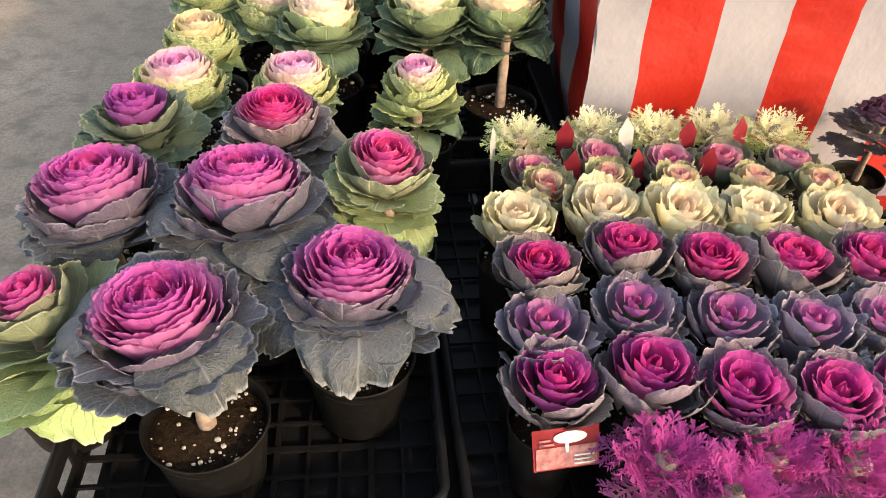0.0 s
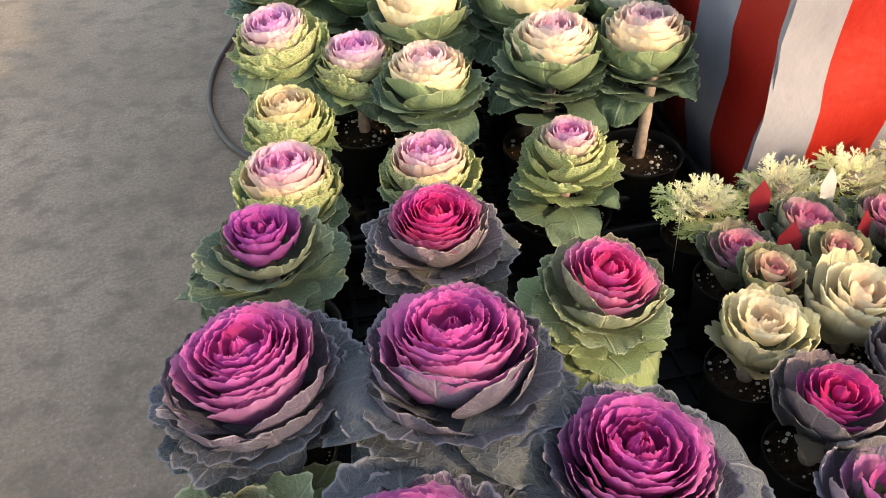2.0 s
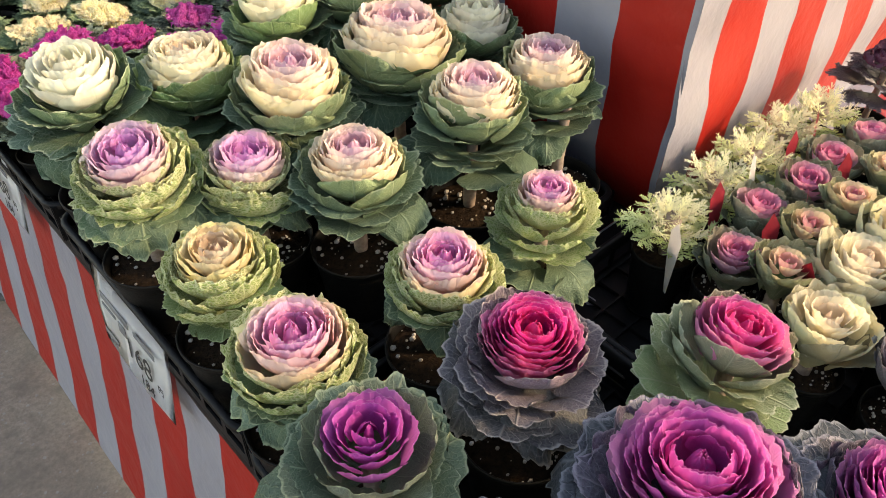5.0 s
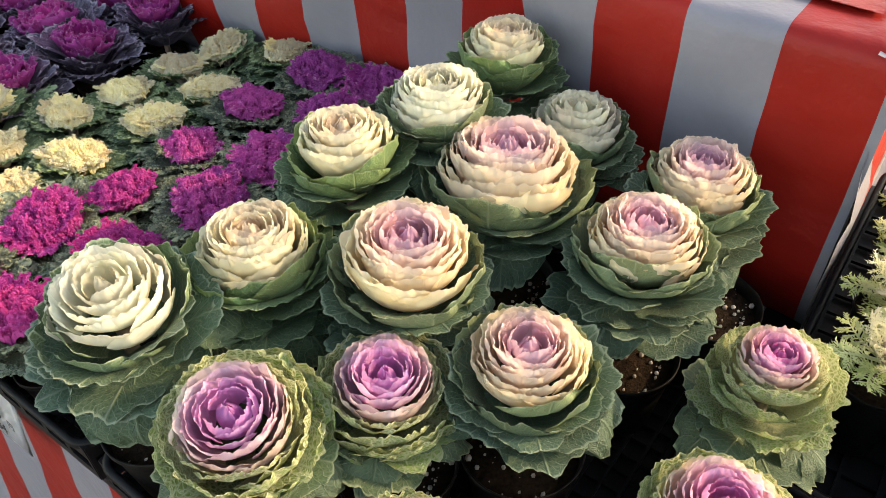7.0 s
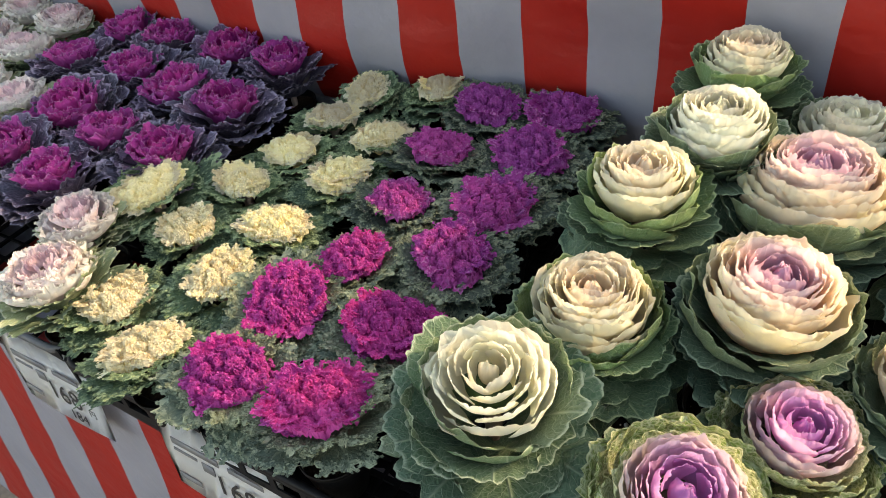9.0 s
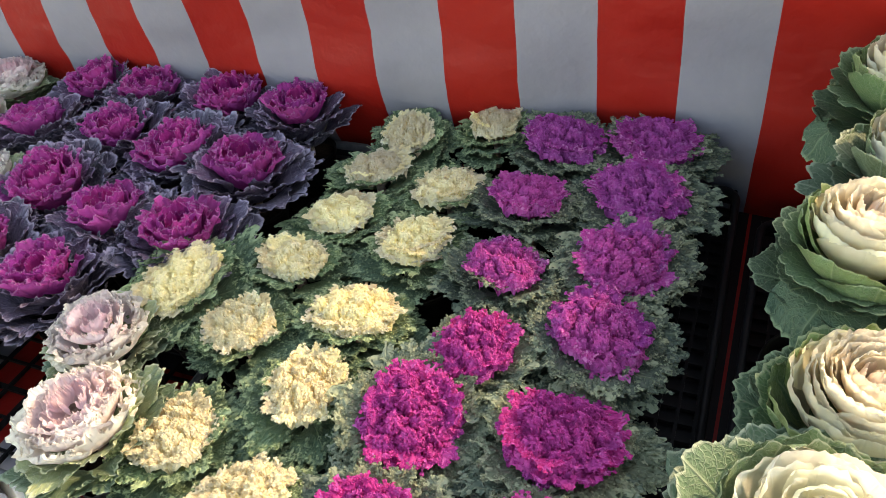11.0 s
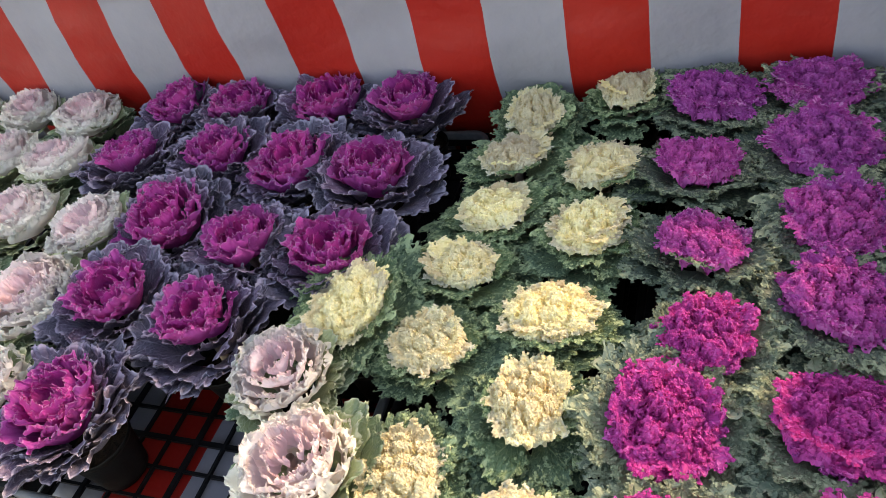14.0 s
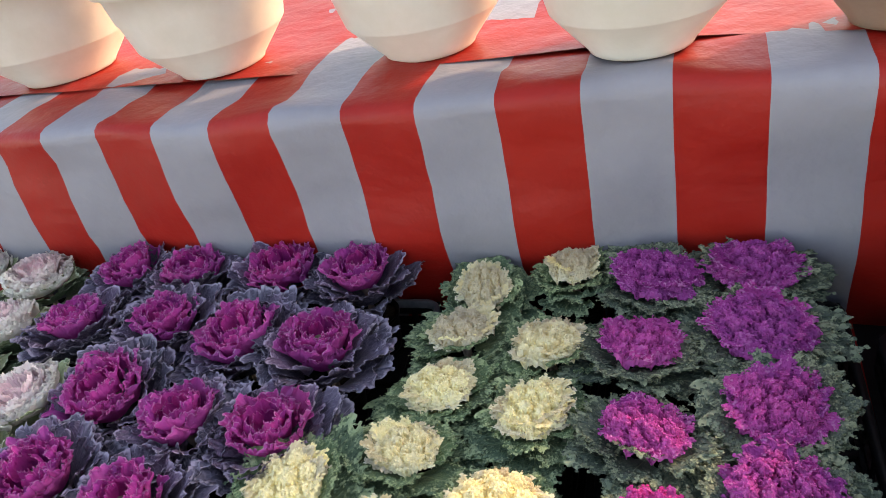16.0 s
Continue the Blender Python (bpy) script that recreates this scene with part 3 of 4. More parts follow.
def kale(x, y, z, rc, ro, floor, pal, seed, label, ncol=17, nout=15, kinds=("curl", "curl", "curl_out"), pot=(0.05, 0.085), tilt=(0, 0), depth=0.035, dome=0.35, name="ornamental_kale", group="curled kale in trays", stretch=1.0, lift=0.42, body=0.3):
    """A low kale rosette with curled or frilled leaves, in a small pot."""
    rng = random.Random(seed)
    plant = thing(name, Matrix.Translation((x, y, floor)), label, "potted plant", group)
    h = z - floor
    pot_parts(plant, *pot, soil=False)
    bm = bmesh.new()
    lathe(bm, [(0.001, pot[1] - 0.012), (pot[0] * 0.93, pot[1] - 0.016)], 20)
    part("soil", bm, M_SOIL, plant)
    stem_part(plant, pot[1] - 0.02, h - 0.02, 0.006)
    bm = bmesh.new()
    lathe(bm, [(0.007, -rc * 0.9 - 0.02), (rc * 0.14, -rc * 0.9), (rc * 0.3, -rc * 0.7), (rc * 0.2, -rc * 0.5), (0.001, -rc * 0.45)], 8)
    head = part("head", bm, M_STEM, plant)
    head.matrix_basis = Matrix.Translation((0, 0, h)) @ Euler((radians(tilt[0]), radians(tilt[1]), rng.uniform(0, 6.3))).to_matrix().to_4x4() @ Matrix.Diagonal((stretch, 1 / stretch, 1, 1))
    a0 = rng.uniform(0, 6.3)
    curled = kinds[1] == "curl"
    for k in range(ncol):
        f = (k + 0.5) / ncol
        R = rc * (0.14 + 0.86 * f**0.66) * rng.uniform(0.88, 1.1)
        if curled:
            R = rc * rng.uniform(0.88, 1.04)
        Z = rc * (body + 0.15 * f)
        c = scheme(pal["petals"], f)
        leaf(head, kinds[0] if f < 0.35 else kinds[1], rng, a0 + k * GOLD + rng.uniform(-0.25, 0.25), R, Z, -Z - dome * rc * f**2 + rng.uniform(-0.006, 0.006), lerp(c, pal["heart"], 0.5), c, scheme(pal["rims"], f), "petal", radians(rng.uniform(-9, 9)))
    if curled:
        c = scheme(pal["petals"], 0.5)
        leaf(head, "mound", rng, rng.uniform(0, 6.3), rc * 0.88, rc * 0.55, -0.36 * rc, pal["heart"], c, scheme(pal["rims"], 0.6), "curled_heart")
    for k in range(nout):
        g = (k + 0.5) / nout
        R = (rc * 0.98 + (ro - rc * 0.98) * (0.2 + 0.8 * g**0.7)) * rng.uniform(0.9, 1.1)
        Z = R * (lift - 0.3 * g)
        c = scheme(pal["leaves"], g)
        leaf(head, kinds[2], rng, a0 + (ncol + k) * GOLD + rng.uniform(-0.3, 0.3), R, Z, -(0.55 if curled else 1.0) * dome * rc - depth * g - Z, lerp(c, pal["under"], 0.4), c, scheme(pal["leaf_rims"], g), "leaf", radians(rng.uniform(-6, 10)))
    return plant


SAVOY_CELL, SAVOY_NET = (0.27, 0.38, 0.11), (0.86, 0.85, 0.58)


# ---- colour schemes: heart to edge of the petals, then inner to outer leaves ----
GREEN, GREEN_D, GREY, SLATE = (0.10, 0.17, 0.075), (0.045, 0.095, 0.05), (0.15, 0.17, 0.17), (0.10, 0.11, 0.135)
PALE = (0.42, 0.46, 0.34)


def palette(heart, petals, rims, leaves, leaf_rims, under=(0.12, 0.16, 0.11)):
    n, m = len(petals) - 1, len(leaves) - 1
    petals, rims = [tuple(v * (1 - 0.14 * min(c)) for v in c) for c in petals], [tuple(v * (1 - 0.14 * min(c)) for v in c) for c in rims]
    return {"heart": heart, "under": under, "petals": [(k / n, c) for k, c in enumerate(petals)], "leaves": [(k / m, c) for k, c in enumerate(leaves)],
            "rims": [(0.0, rims[0]), (1.0, rims[1])], "leaf_rims": [(0.0, leaf_rims[0]), (1.0, leaf_rims[1])]}


P_PURPLE = palette((0.36, 0.015, 0.17), [(0.54, 0.04, 0.28), (0.60, 0.09, 0.38), (0.57, 0.14, 0.41), (0.44, 0.19, 0.38)], [(0.68, 0.2, 0.48), (0.54, 0.3, 0.46)],
                   [(0.13, 0.085, 0.15), (0.068, 0.070, 0.092), (0.048, 0.058, 0.070), (0.044, 0.054, 0.061)], [(0.28, 0.25, 0.31), (0.22, 0.24, 0.25)], (0.18, 0.18, 0.22))
P_HOT = palette((0.55, 0.015, 0.14), [(0.62, 0.02, 0.18), (0.66, 0.035, 0.26), (0.62, 0.08, 0.30), (0.45, 0.16, 0.3)], [(0.75, 0.14, 0.4), (0.6, 0.4, 0.5)],
                [(0.2, 0.13, 0.18), (0.12, 0.10, 0.12), (0.09, 0.085, 0.10), (0.10, 0.11, 0.10)], [(0.48, 0.42, 0.4), (0.36, 0.35, 0.32)], (0.14, 0.13, 0.13))
P_VIOLET = palette((0.34, 0.03, 0.2), [(0.42, 0.04, 0.28), (0.42, 0.07, 0.34), (0.36, 0.11, 0.33)], [(0.5, 0.16, 0.42), (0.42, 0.28, 0.42)],
                   [(0.15, 0.17, 0.13), (0.08, 0.13, 0.08), (0.055, 0.10, 0.06)], [(0.3, 0.36, 0.24), (0.25, 0.32, 0.2)])
P_ROSE = palette((0.5, 0.02, 0.16), [(0.6, 0.03, 0.22), (0.62, 0.08, 0.30), (0.56, 0.22, 0.38)], [(0.7, 0.3, 0.48), (0.6, 0.45, 0.5)],
                 [(0.22, 0.22, 0.16), (0.17, 0.22, 0.12), (0.22, 0.30, 0.13), (0.28, 0.38, 0.16)], [(0.5, 0.5, 0.36), (0.45, 0.5, 0.32)], (0.28, 0.33, 0.18))
P_CREAMPINK = palette((0.62, 0.16, 0.36), [(0.74, 0.22, 0.54), (0.82, 0.45, 0.64), (0.87, 0.68, 0.62), (0.85, 0.78, 0.42)], [(0.8, 0.6, 0.62), (0.78, 0.72, 0.5)],
                      [(0.52, 0.52, 0.22), (0.2, 0.29, 0.12), (0.10, 0.17, 0.09), (0.09, 0.15, 0.10)], [(0.56, 0.58, 0.32), (0.34, 0.42, 0.26)], (0.2, 0.27, 0.13))
P_YELLOW = palette((0.66, 0.5, 0.36), [(0.74, 0.56, 0.44), (0.76, 0.64, 0.40), (0.70, 0.66, 0.30)], [(0.8, 0.72, 0.5), (0.72, 0.72, 0.42)],
                   [(0.46, 0.50, 0.15), (0.24, 0.34, 0.11), (0.10, 0.17, 0.09)], [(0.56, 0.6, 0.3), (0.36, 0.45, 0.26)], (0.2, 0.28, 0.12))
P_LILAC = palette((0.5, 0.12, 0.42), [(0.72, 0.26, 0.62), (0.80, 0.48, 0.70), (0.85, 0.68, 0.68), (0.80, 0.75, 0.46)], [(0.74, 0.5, 0.68), (0.7, 0.66, 0.5)],
                  [(0.38, 0.42, 0.16), (0.24, 0.33, 0.11), (0.12, 0.19, 0.09), (0.07, 0.12, 0.08)], [(0.58, 0.6, 0.34), (0.3, 0.38, 0.24)], (0.24, 0.32, 0.14))
P_PEACH = palette((0.62, 0.24, 0.38), [(0.76, 0.42, 0.58), (0.86, 0.66, 0.64), (0.89, 0.77, 0.60), (0.88, 0.77, 0.54)], [(0.88, 0.72, 0.70), (0.93, 0.86, 0.72)],
                  [(0.22, 0.29, 0.14), (0.08, 0.14, 0.075), (0.06, 0.115, 0.07), (0.055, 0.105, 0.065)], [(0.4, 0.46, 0.3), (0.24, 0.33, 0.22)], (0.12, 0.19, 0.09))
P_CREAM = palette((0.72, 0.52, 0.36), [(0.88, 0.72, 0.56), (0.92, 0.82, 0.62), (0.92, 0.86, 0.68), (0.90, 0.86, 0.62)], [(0.9, 0.84, 0.7), (0.9, 0.87, 0.72)],
                  [(0.2, 0.30, 0.10), (0.075, 0.15, 0.06), (0.05, 0.11, 0.055), (0.045, 0.095, 0.055)], [(0.42, 0.5, 0.28), (0.24, 0.34, 0.2)], (0.11, 0.19, 0.08))
P_IVORY = palette((0.74, 0.66, 0.42), [(0.86, 0.82, 0.62), (0.89, 0.87, 0.72), (0.90, 0.89, 0.76)], [(0.9, 0.89, 0.76), (0.9, 0.9, 0.8)],
                  [(0.15, 0.23, 0.11), (0.06, 0.125, 0.065), (0.055, 0.11, 0.065)], [(0.5, 0.56, 0.4), (0.26, 0.35, 0.24)], (0.10, 0.17, 0.09))
K_MAGENTA = palette((0.26, 0.01, 0.16), [(0.48, 0.05, 0.32), (0.58, 0.09, 0.41), (0.56, 0.11, 0.41)], [(0.74, 0.3, 0.58), (0.7, 0.3, 0.55)],
                    [(0.11, 0.13, 0.10), (0.075, 0.11, 0.085), (0.06, 0.095, 0.075)], [(0.42, 0.46, 0.28), (0.26, 0.33, 0.22)], (0.10, 0.12, 0.10))
# magenta kale again, with sunlight put into its petal and leaf colours
K_MAGENTA_SUNLIT = palette((0.36, 0.01, 0.16), [(0.62, 0.04, 0.29), (0.66, 0.07, 0.36), (0.60, 0.09, 0.40)], [(0.82, 0.16, 0.55), (0.74, 0.2, 0.55)],
                 [(0.22, 0.25, 0.15), (0.13, 0.18, 0.12), (0.09, 0.14, 0.11)], [(0.44, 0.48, 0.3), (0.34, 0.4, 0.28)], (0.15, 0.17, 0.13))
K_WHITE = palette((0.86, 0.70, 0.34), [(0.95, 0.82, 0.50), (0.95, 0.86, 0.60), (0.94, 0.89, 0.70)], [(0.95, 0.90, 0.70), (0.94, 0.91, 0.78)],
                  [(0.13, 0.21, 0.10), (0.075, 0.14, 0.08), (0.055, 0.11, 0.07)], [(0.50, 0.60, 0.32), (0.32, 0.44, 0.25)], (0.16, 0.24, 0.14))
F_PURPLE = palette((0.3, 0.012, 0.16), [(0.46, 0.03, 0.25), (0.54, 0.06, 0.34), (0.52, 0.08, 0.35)], [(0.66, 0.3, 0.52), (0.6, 0.3, 0.5)],
                   [(0.11, 0.065, 0.12), (0.085, 0.07, 0.115), (0.07, 0.065, 0.10)], [(0.40, 0.33, 0.44), (0.34, 0.32, 0.40)], (0.08, 0.07, 0.10))
F_BLUSH = palette((0.92, 0.76, 0.76), [(0.90, 0.62, 0.66), (0.94, 0.84, 0.82), (0.94, 0.92, 0.82)], [(0.92, 0.84, 0.8), (0.92, 0.9, 0.8)],
                  [(0.34, 0.40, 0.2), (0.12, 0.19, 0.10), (0.085, 0.15, 0.09)], [(0.6, 0.62, 0.44), (0.28, 0.38, 0.25)], (0.18, 0.25, 0.14))
S_PINK = palette((0.5, 0.08, 0.22), [(0.6, 0.14, 0.3), (0.64, 0.26, 0.38), (0.6, 0.36, 0.4)], [(0.7, 0.42, 0.5), (0.6, 0.5, 0.46)],
                 [(0.26, 0.24, 0.17), (0.15, 0.18, 0.11), (0.12, 0.15, 0.10)], [(0.4, 0.4, 0.3), (0.3, 0.34, 0.24)], (0.2, 0.2, 0.15))
S_BUFF = palette((0.56, 0.08, 0.2), [(0.64, 0.2, 0.28), (0.72, 0.56, 0.38), (0.70, 0.64, 0.40)], [(0.74, 0.6, 0.5), (0.7, 0.64, 0.46)],
                 [(0.4, 0.38, 0.2), (0.2, 0.23, 0.12), (0.14, 0.18, 0.11)], [(0.5, 0.46, 0.32), (0.34, 0.36, 0.24)], (0.24, 0.25, 0.14))
S_CREAM = palette((0.74, 0.50, 0.34), [(0.82, 0.62, 0.46), (0.88, 0.80, 0.58), (0.90, 0.85, 0.62)], [(0.9, 0.84, 0.66), (0.9, 0.86, 0.68)],
                  [(0.78, 0.72, 0.46), (0.6, 0.56, 0.34), (0.24, 0.24, 0.18)], [(0.7, 0.64, 0.46), (0.36, 0.34, 0.28)], (0.5, 0.46, 0.3))
S_MAGENTA = palette((0.46, 0.01, 0.12), [(0.56, 0.02, 0.18), (0.6, 0.04, 0.25), (0.5, 0.1, 0.28)], [(0.68, 0.2, 0.4), (0.5, 0.34, 0.4)],
                    [(0.2, 0.15, 0.17), (0.13, 0.12, 0.13), (0.11, 0.11, 0.11)], [(0.4, 0.36, 0.36), (0.3, 0.3, 0.28)], (0.16, 0.14, 0.15))
S_VIOLET = palette((0.40, 0.03, 0.2), [(0.5, 0.06, 0.28), (0.46, 0.14, 0.36), (0.36, 0.2, 0.36)], [(0.56, 0.3, 0.5), (0.44, 0.36, 0.46)],
                   [(0.27, 0.2, 0.3), (0.19, 0.18, 0.24), (0.14, 0.15, 0.19)], [(0.46, 0.42, 0.46), (0.36, 0.36, 0.4)], (0.24, 0.2, 0.27))
X_FEATHER = palette((0.34, 0.02, 0.2), [(0.50, 0.05, 0.30), (0.56, 0.09, 0.36)], [(0.72, 0.28, 0.54), (0.68, 0.28, 0.5)], [(0.44, 0.06, 0.30), (0.2, 0.07, 0.17)], [(0.7, 0.28, 0.52), (0.4, 0.24, 0.34)])
X_WHITEFEATHER = palette((0.8, 0.78, 0.4), [(0.88, 0.86, 0.56), (0.92, 0.9, 0.7)], [(0.94, 0.92, 0.76), (0.94, 0.92, 0.76)], [(0.74, 0.78, 0.42), (0.42, 0.54, 0.2)], [(0.88, 0.88, 0.64), (0.6, 0.68, 0.38)])
X_DARK = palette((0.10, 0.03, 0.07), [(0.14, 0.04, 0.09), (0.13, 0.06, 0.10)], [(0.24, 0.14, 0.2), (0.2, 0.14, 0.18)], [(0.09, 0.06, 0.08), (0.07, 0.06, 0.07)], [(0.2, 0.17, 0.18), (0.16, 0.14, 0.14)])
S_VIO2 = palette((0.4, 0.01, 0.16), [(0.5, 0.02, 0.22), (0.54, 0.05, 0.3), (0.46, 0.12, 0.33)], [(0.62, 0.22, 0.44), (0.5, 0.34, 0.44)],
                 [(0.22, 0.16, 0.22), (0.15, 0.14, 0.17), (0.13, 0.13, 0.14)], [(0.42, 0.38, 0.4), (0.32, 0.32, 0.32)], (0.18, 0.15, 0.18))



# ---- structure ----
bm = bmesh.new()
bmesh.ops.create_grid(bm, x_segments=60, y_segments=60, size=40)
for v in bm.verts:
    if v.co.xy.length < 6:
        v.co.z += 0.004 * noise.noise(v.co * 0.8)
    if max(abs(v.co.x), abs(v.co.y)) > 39:
        v.co.x, v.co.y = v.co.x * 60, v.co.y * 60
ground = tagged(new("ground", mesh_of("ground", bm, M_GROUND)), "grey worn concrete yard ground with stains and grit", "ground", kind="structure")


def sheet_mesh(path, ys, mat, wrinkle, seed, uv_from=0.0, along=None):
    """A draped sheet: a cross-section path of points, swept along; uv x counts metres along the sweep."""
    bm = bmesh.new()
    uv = bm.loops.layers.uv.new("sheet")
    rows = []
    for y in ys:
        row, d = [], 0.0
        pts = path(y)
        for k, p in enumerate(pts):
            if k:
                d += (Vector(p) - Vector(pts[k - 1])).length
            w = wrinkle * (noise.noise((y * 2.3 + seed, d * 6.0, seed)) + 0.5 * noise.noise((y * 7.0, d * 17.0 + seed, 1.0)))
            a, b = Vector(pts[max(0, k - 1)]), Vector(pts[min(len(pts) - 1, k + 1)])
            t = (b - a).normalized()
            n = Vector((-t.z, 0, t.x)) if along is None else Vector((0, -t.z, t.y))
            row.append((bm.verts.new(Vector(p) + n * w), (y + uv_from, d)))
        rows.append(row)
    for a, b in zip(rows, rows[1:]):
        for k in range(len(a) - 1):
            q = (a[k], b[k], b[k + 1], a[k + 1])
            f = bm.faces.new([c[0] for c in q])
            for loop, c in zip(f.loops, q):
                loop[uv].uv = c[1]
    return bm


def spaced(a, b, step):
    n = max(1, round((b - a) / step))
    return [a + (b - a) * k / n for k in range(n + 1)]


TABLE, HIGH = 0.775, 1.262
FACE = lambda y: 0.70 + 0.08 * (y - 0.9) if y < 1.85 else 0.776 - 0.04 * min(1.0, (y - 1.85) / 0.4)


def low_section(y):
    pts = [(1.6, y, TABLE)] + [(x, y, TABLE) for x in (1.2, 0.9, 0.7, 0.5, 0.3, 0.1, 0.0, -0.05)]
    pts += [(-0.07, y, TABLE - 0.006), (-0.076, y, TABLE - 0.02)]
    return pts + [(-0.077 - 0.10 * (k / 14) ** 1.2, y, TABLE - 0.03 - (TABLE - 0.04) * k / 14) for k in range(1, 15)]


low = thing("display_table", Matrix.Identity(4), "long low display table covered with red and white striped plastic sheet", "display table")
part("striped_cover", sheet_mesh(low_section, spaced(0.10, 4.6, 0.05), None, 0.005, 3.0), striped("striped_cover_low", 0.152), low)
bm = bmesh.new()
box(bm, -0.08, 0.11, 0.70, 1.58, 4.58, TABLE - 0.012, 0.004)
part("table_board", bm, M_TRAY, low)
for tx in (-0.05, 1.5):
    for ty in (0.13, 2.0, 4.5):
        bm = bmesh.new()
        box(bm, tx, ty, 0, tx + 0.05, ty + 0.05, 0.70, 0.003)
        part("leg", bm, M_TRAY, low)

high = thing("display_shelf", Matrix.Identity(4), "raised display shelf draped in red and white striped plastic sheet", "display shelf")


def high_section(y):
    f, pts = FACE(y), []
    for k in range(12):
        pts.append((f + 0.012 - 0.012 * k / 11 + (0.03 * (1 - k / 5) ** 2 if k < 5 else 0), y, TABLE - 0.0 + (HIGH - 0.03 - TABLE) * k / 11))
    pts += [(f + 0.004, y, HIGH - 0.014), (f + 0.014, y, HIGH - 0.004), (f + 0.03, y, HIGH)]
    return pts + [(f + 0.03 + d, y, HIGH) for d in (0.05, 0.1, 0.16, 0.25, 0.4, 0.6)]


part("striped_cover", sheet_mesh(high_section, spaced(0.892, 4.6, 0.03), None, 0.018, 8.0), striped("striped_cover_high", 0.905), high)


def end_section(x):
    pts = [(x, 0.892 + 0.004 * math.sin(k), TABLE + (HIGH - 0.03 - TABLE) * k / 11) for k in range(12)]
    return pts + [(x, 0.897, HIGH - 0.012), (x, 0.906, HIGH - 0.003), (x, 0.93, HIGH)]


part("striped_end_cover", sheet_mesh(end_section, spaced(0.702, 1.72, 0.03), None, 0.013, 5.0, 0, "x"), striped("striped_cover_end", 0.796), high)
bm = bmesh.new()
uvl = bm.loops.layers.uv.new("sheet")
grid = []
for i, y in enumerate(spaced(0.95, 4.6, 3.65 / 90)):
    row = []
    for k in range(9):
        x = FACE(y) + 0.14 + 0.06 * (y - 1.7) + 0.012 * noise.noise((y * 3, 4, 0)) + 0.6 * (k / 8) ** 1.3
        row.append((bm.verts.new((x, y, HIGH + 0.005 + 0.003 * noise.noise((x * 9, y * 9, 2)) * (k > 0))), (y, x)))
    grid.append(row)
for a, b in zip(grid, grid[1:]):
    for k in range(8):
        q = (a[k], b[k], b[k + 1], a[k + 1])
        fc = bm.faces.new([c[0] for c in q])
        for loop, c in zip(fc.loops, q):
            loop[uvl].uv = c[1]
part("red_overlay", bm, striped("red_sheet", 0, sheet=True), high, "glossy red plastic sheet")
bm = bmesh.new()
box(bm, 0.98, 0.96, TABLE, 1.72, 4.55, HIGH - 0.012)
part("shelf_body", bm, M_TRAY, high)

# ---- trays ----
def crate(x0, y0, x1, y1, z, label, height=0.075, cell=0.042, turn=0.0, rim_mat=None):
    """A black slatted carrying tray: open lattice floor, slotted walls and a rounded rim."""
    cx, cy, w, d = (x0 + x1) / 2, (y0 + y1) / 2, (x1 - x0) / 2, (y1 - y0) / 2
    tray = thing("plant_tray", pose(cx, cy, z, 0, 0, turn), label, "tray", "plant trays on the table")
    nx, ny = max(2, round(2 * w / cell)), max(2, round(2 * d / cell))
    bars = {}
    for key, ln, z0 in (("x", w, 0.0035), ("y", d, 0.002)):
        for t in (0.0042, 0.0024):
            b = bmesh.new()
            if key == "y":
                box(b, -t, -ln + 0.002, z0, t, ln - 0.002, z0 + 0.006)
            else:
                box(b, -ln + 0.002, -t, z0, ln - 0.002, t, z0 + 0.006)
            bars[key, t] = mesh_of("bar", b, M_TRAY, False)
    for k in range(nx + 1):
        part("bar", bars["y", 0.0042 if k % 3 == 0 else 0.0024], None, tray).location.x = -w + 0.004 + (2 * w - 0.008) * k / nx
    for k in range(ny + 1):
        part("bar", bars["x", 0.0042 if k % 3 == 0 else 0.0024], None, tray).location.y = -d + 0.004 + (2 * d - 0.008) * k / ny
    for sx, sy, ln in ((-1, 0, d), (1, 0, d), (0, -1, w), (0, 1, w)):
        b = bmesh.new()
        n = max(4, round(2 * ln / 0.06))
        for k in range(n):
            a0, a1 = -ln + 2 * ln * k / n + 0.006, -ln + 2 * ln * (k + 1) / n - 0.006
            for p, q, h0, h1 in ((a0 - 0.006, a0, 0.0, height), (a1, a1 + 0.006, 0.0, height), (a0, a1, 0.0, height * 0.28), (a0, a1, height * 0.62, height)):
                if sx:
                    box(b, sx * w - 0.0015, p, h0, sx * w + 0.0015, q, h1)
                else:
                    box(b, p, sy * d - 0.0015, h0, q, sy * d + 0.0015, h1)
        part("wall", b, M_TRAY, tray, smooth=False)
    b = bmesh.new()
    ring = []
    rc, seg = 0.028, 6
    for qx, qy, a in ((1, 1, 0), (-1, 1, 90), (-1, -1, 180), (1, -1, 270)):
        for k in range(seg + 1):
            an = radians(a + 90 * k / seg)
            ring.append((qx * (w - rc) + rc * math.cos(an), qy * (d - rc) + rc * math.sin(an), math.cos(an), math.sin(an)))
    rows = []
    for x, y, ax, ay in ring:
        rows.append([b.verts.new((x + ax * o, y + ay * o, height + h)) for o, h in ((-0.004, -0.012), (-0.004, 0.002), (0.0, 0.004), (0.006, 0.003), (0.008, -0.001), (0.007, -0.008))])
    for k in range(len(rows)):
        a, c = rows[k], rows[(k + 1) % len(rows)]
        for j in range(5):
            b.faces.new((a[j], c[j], c[j + 1], a[j + 1]))
    part("rim", b, rim_mat or M_TRAY, tray)
    return tray


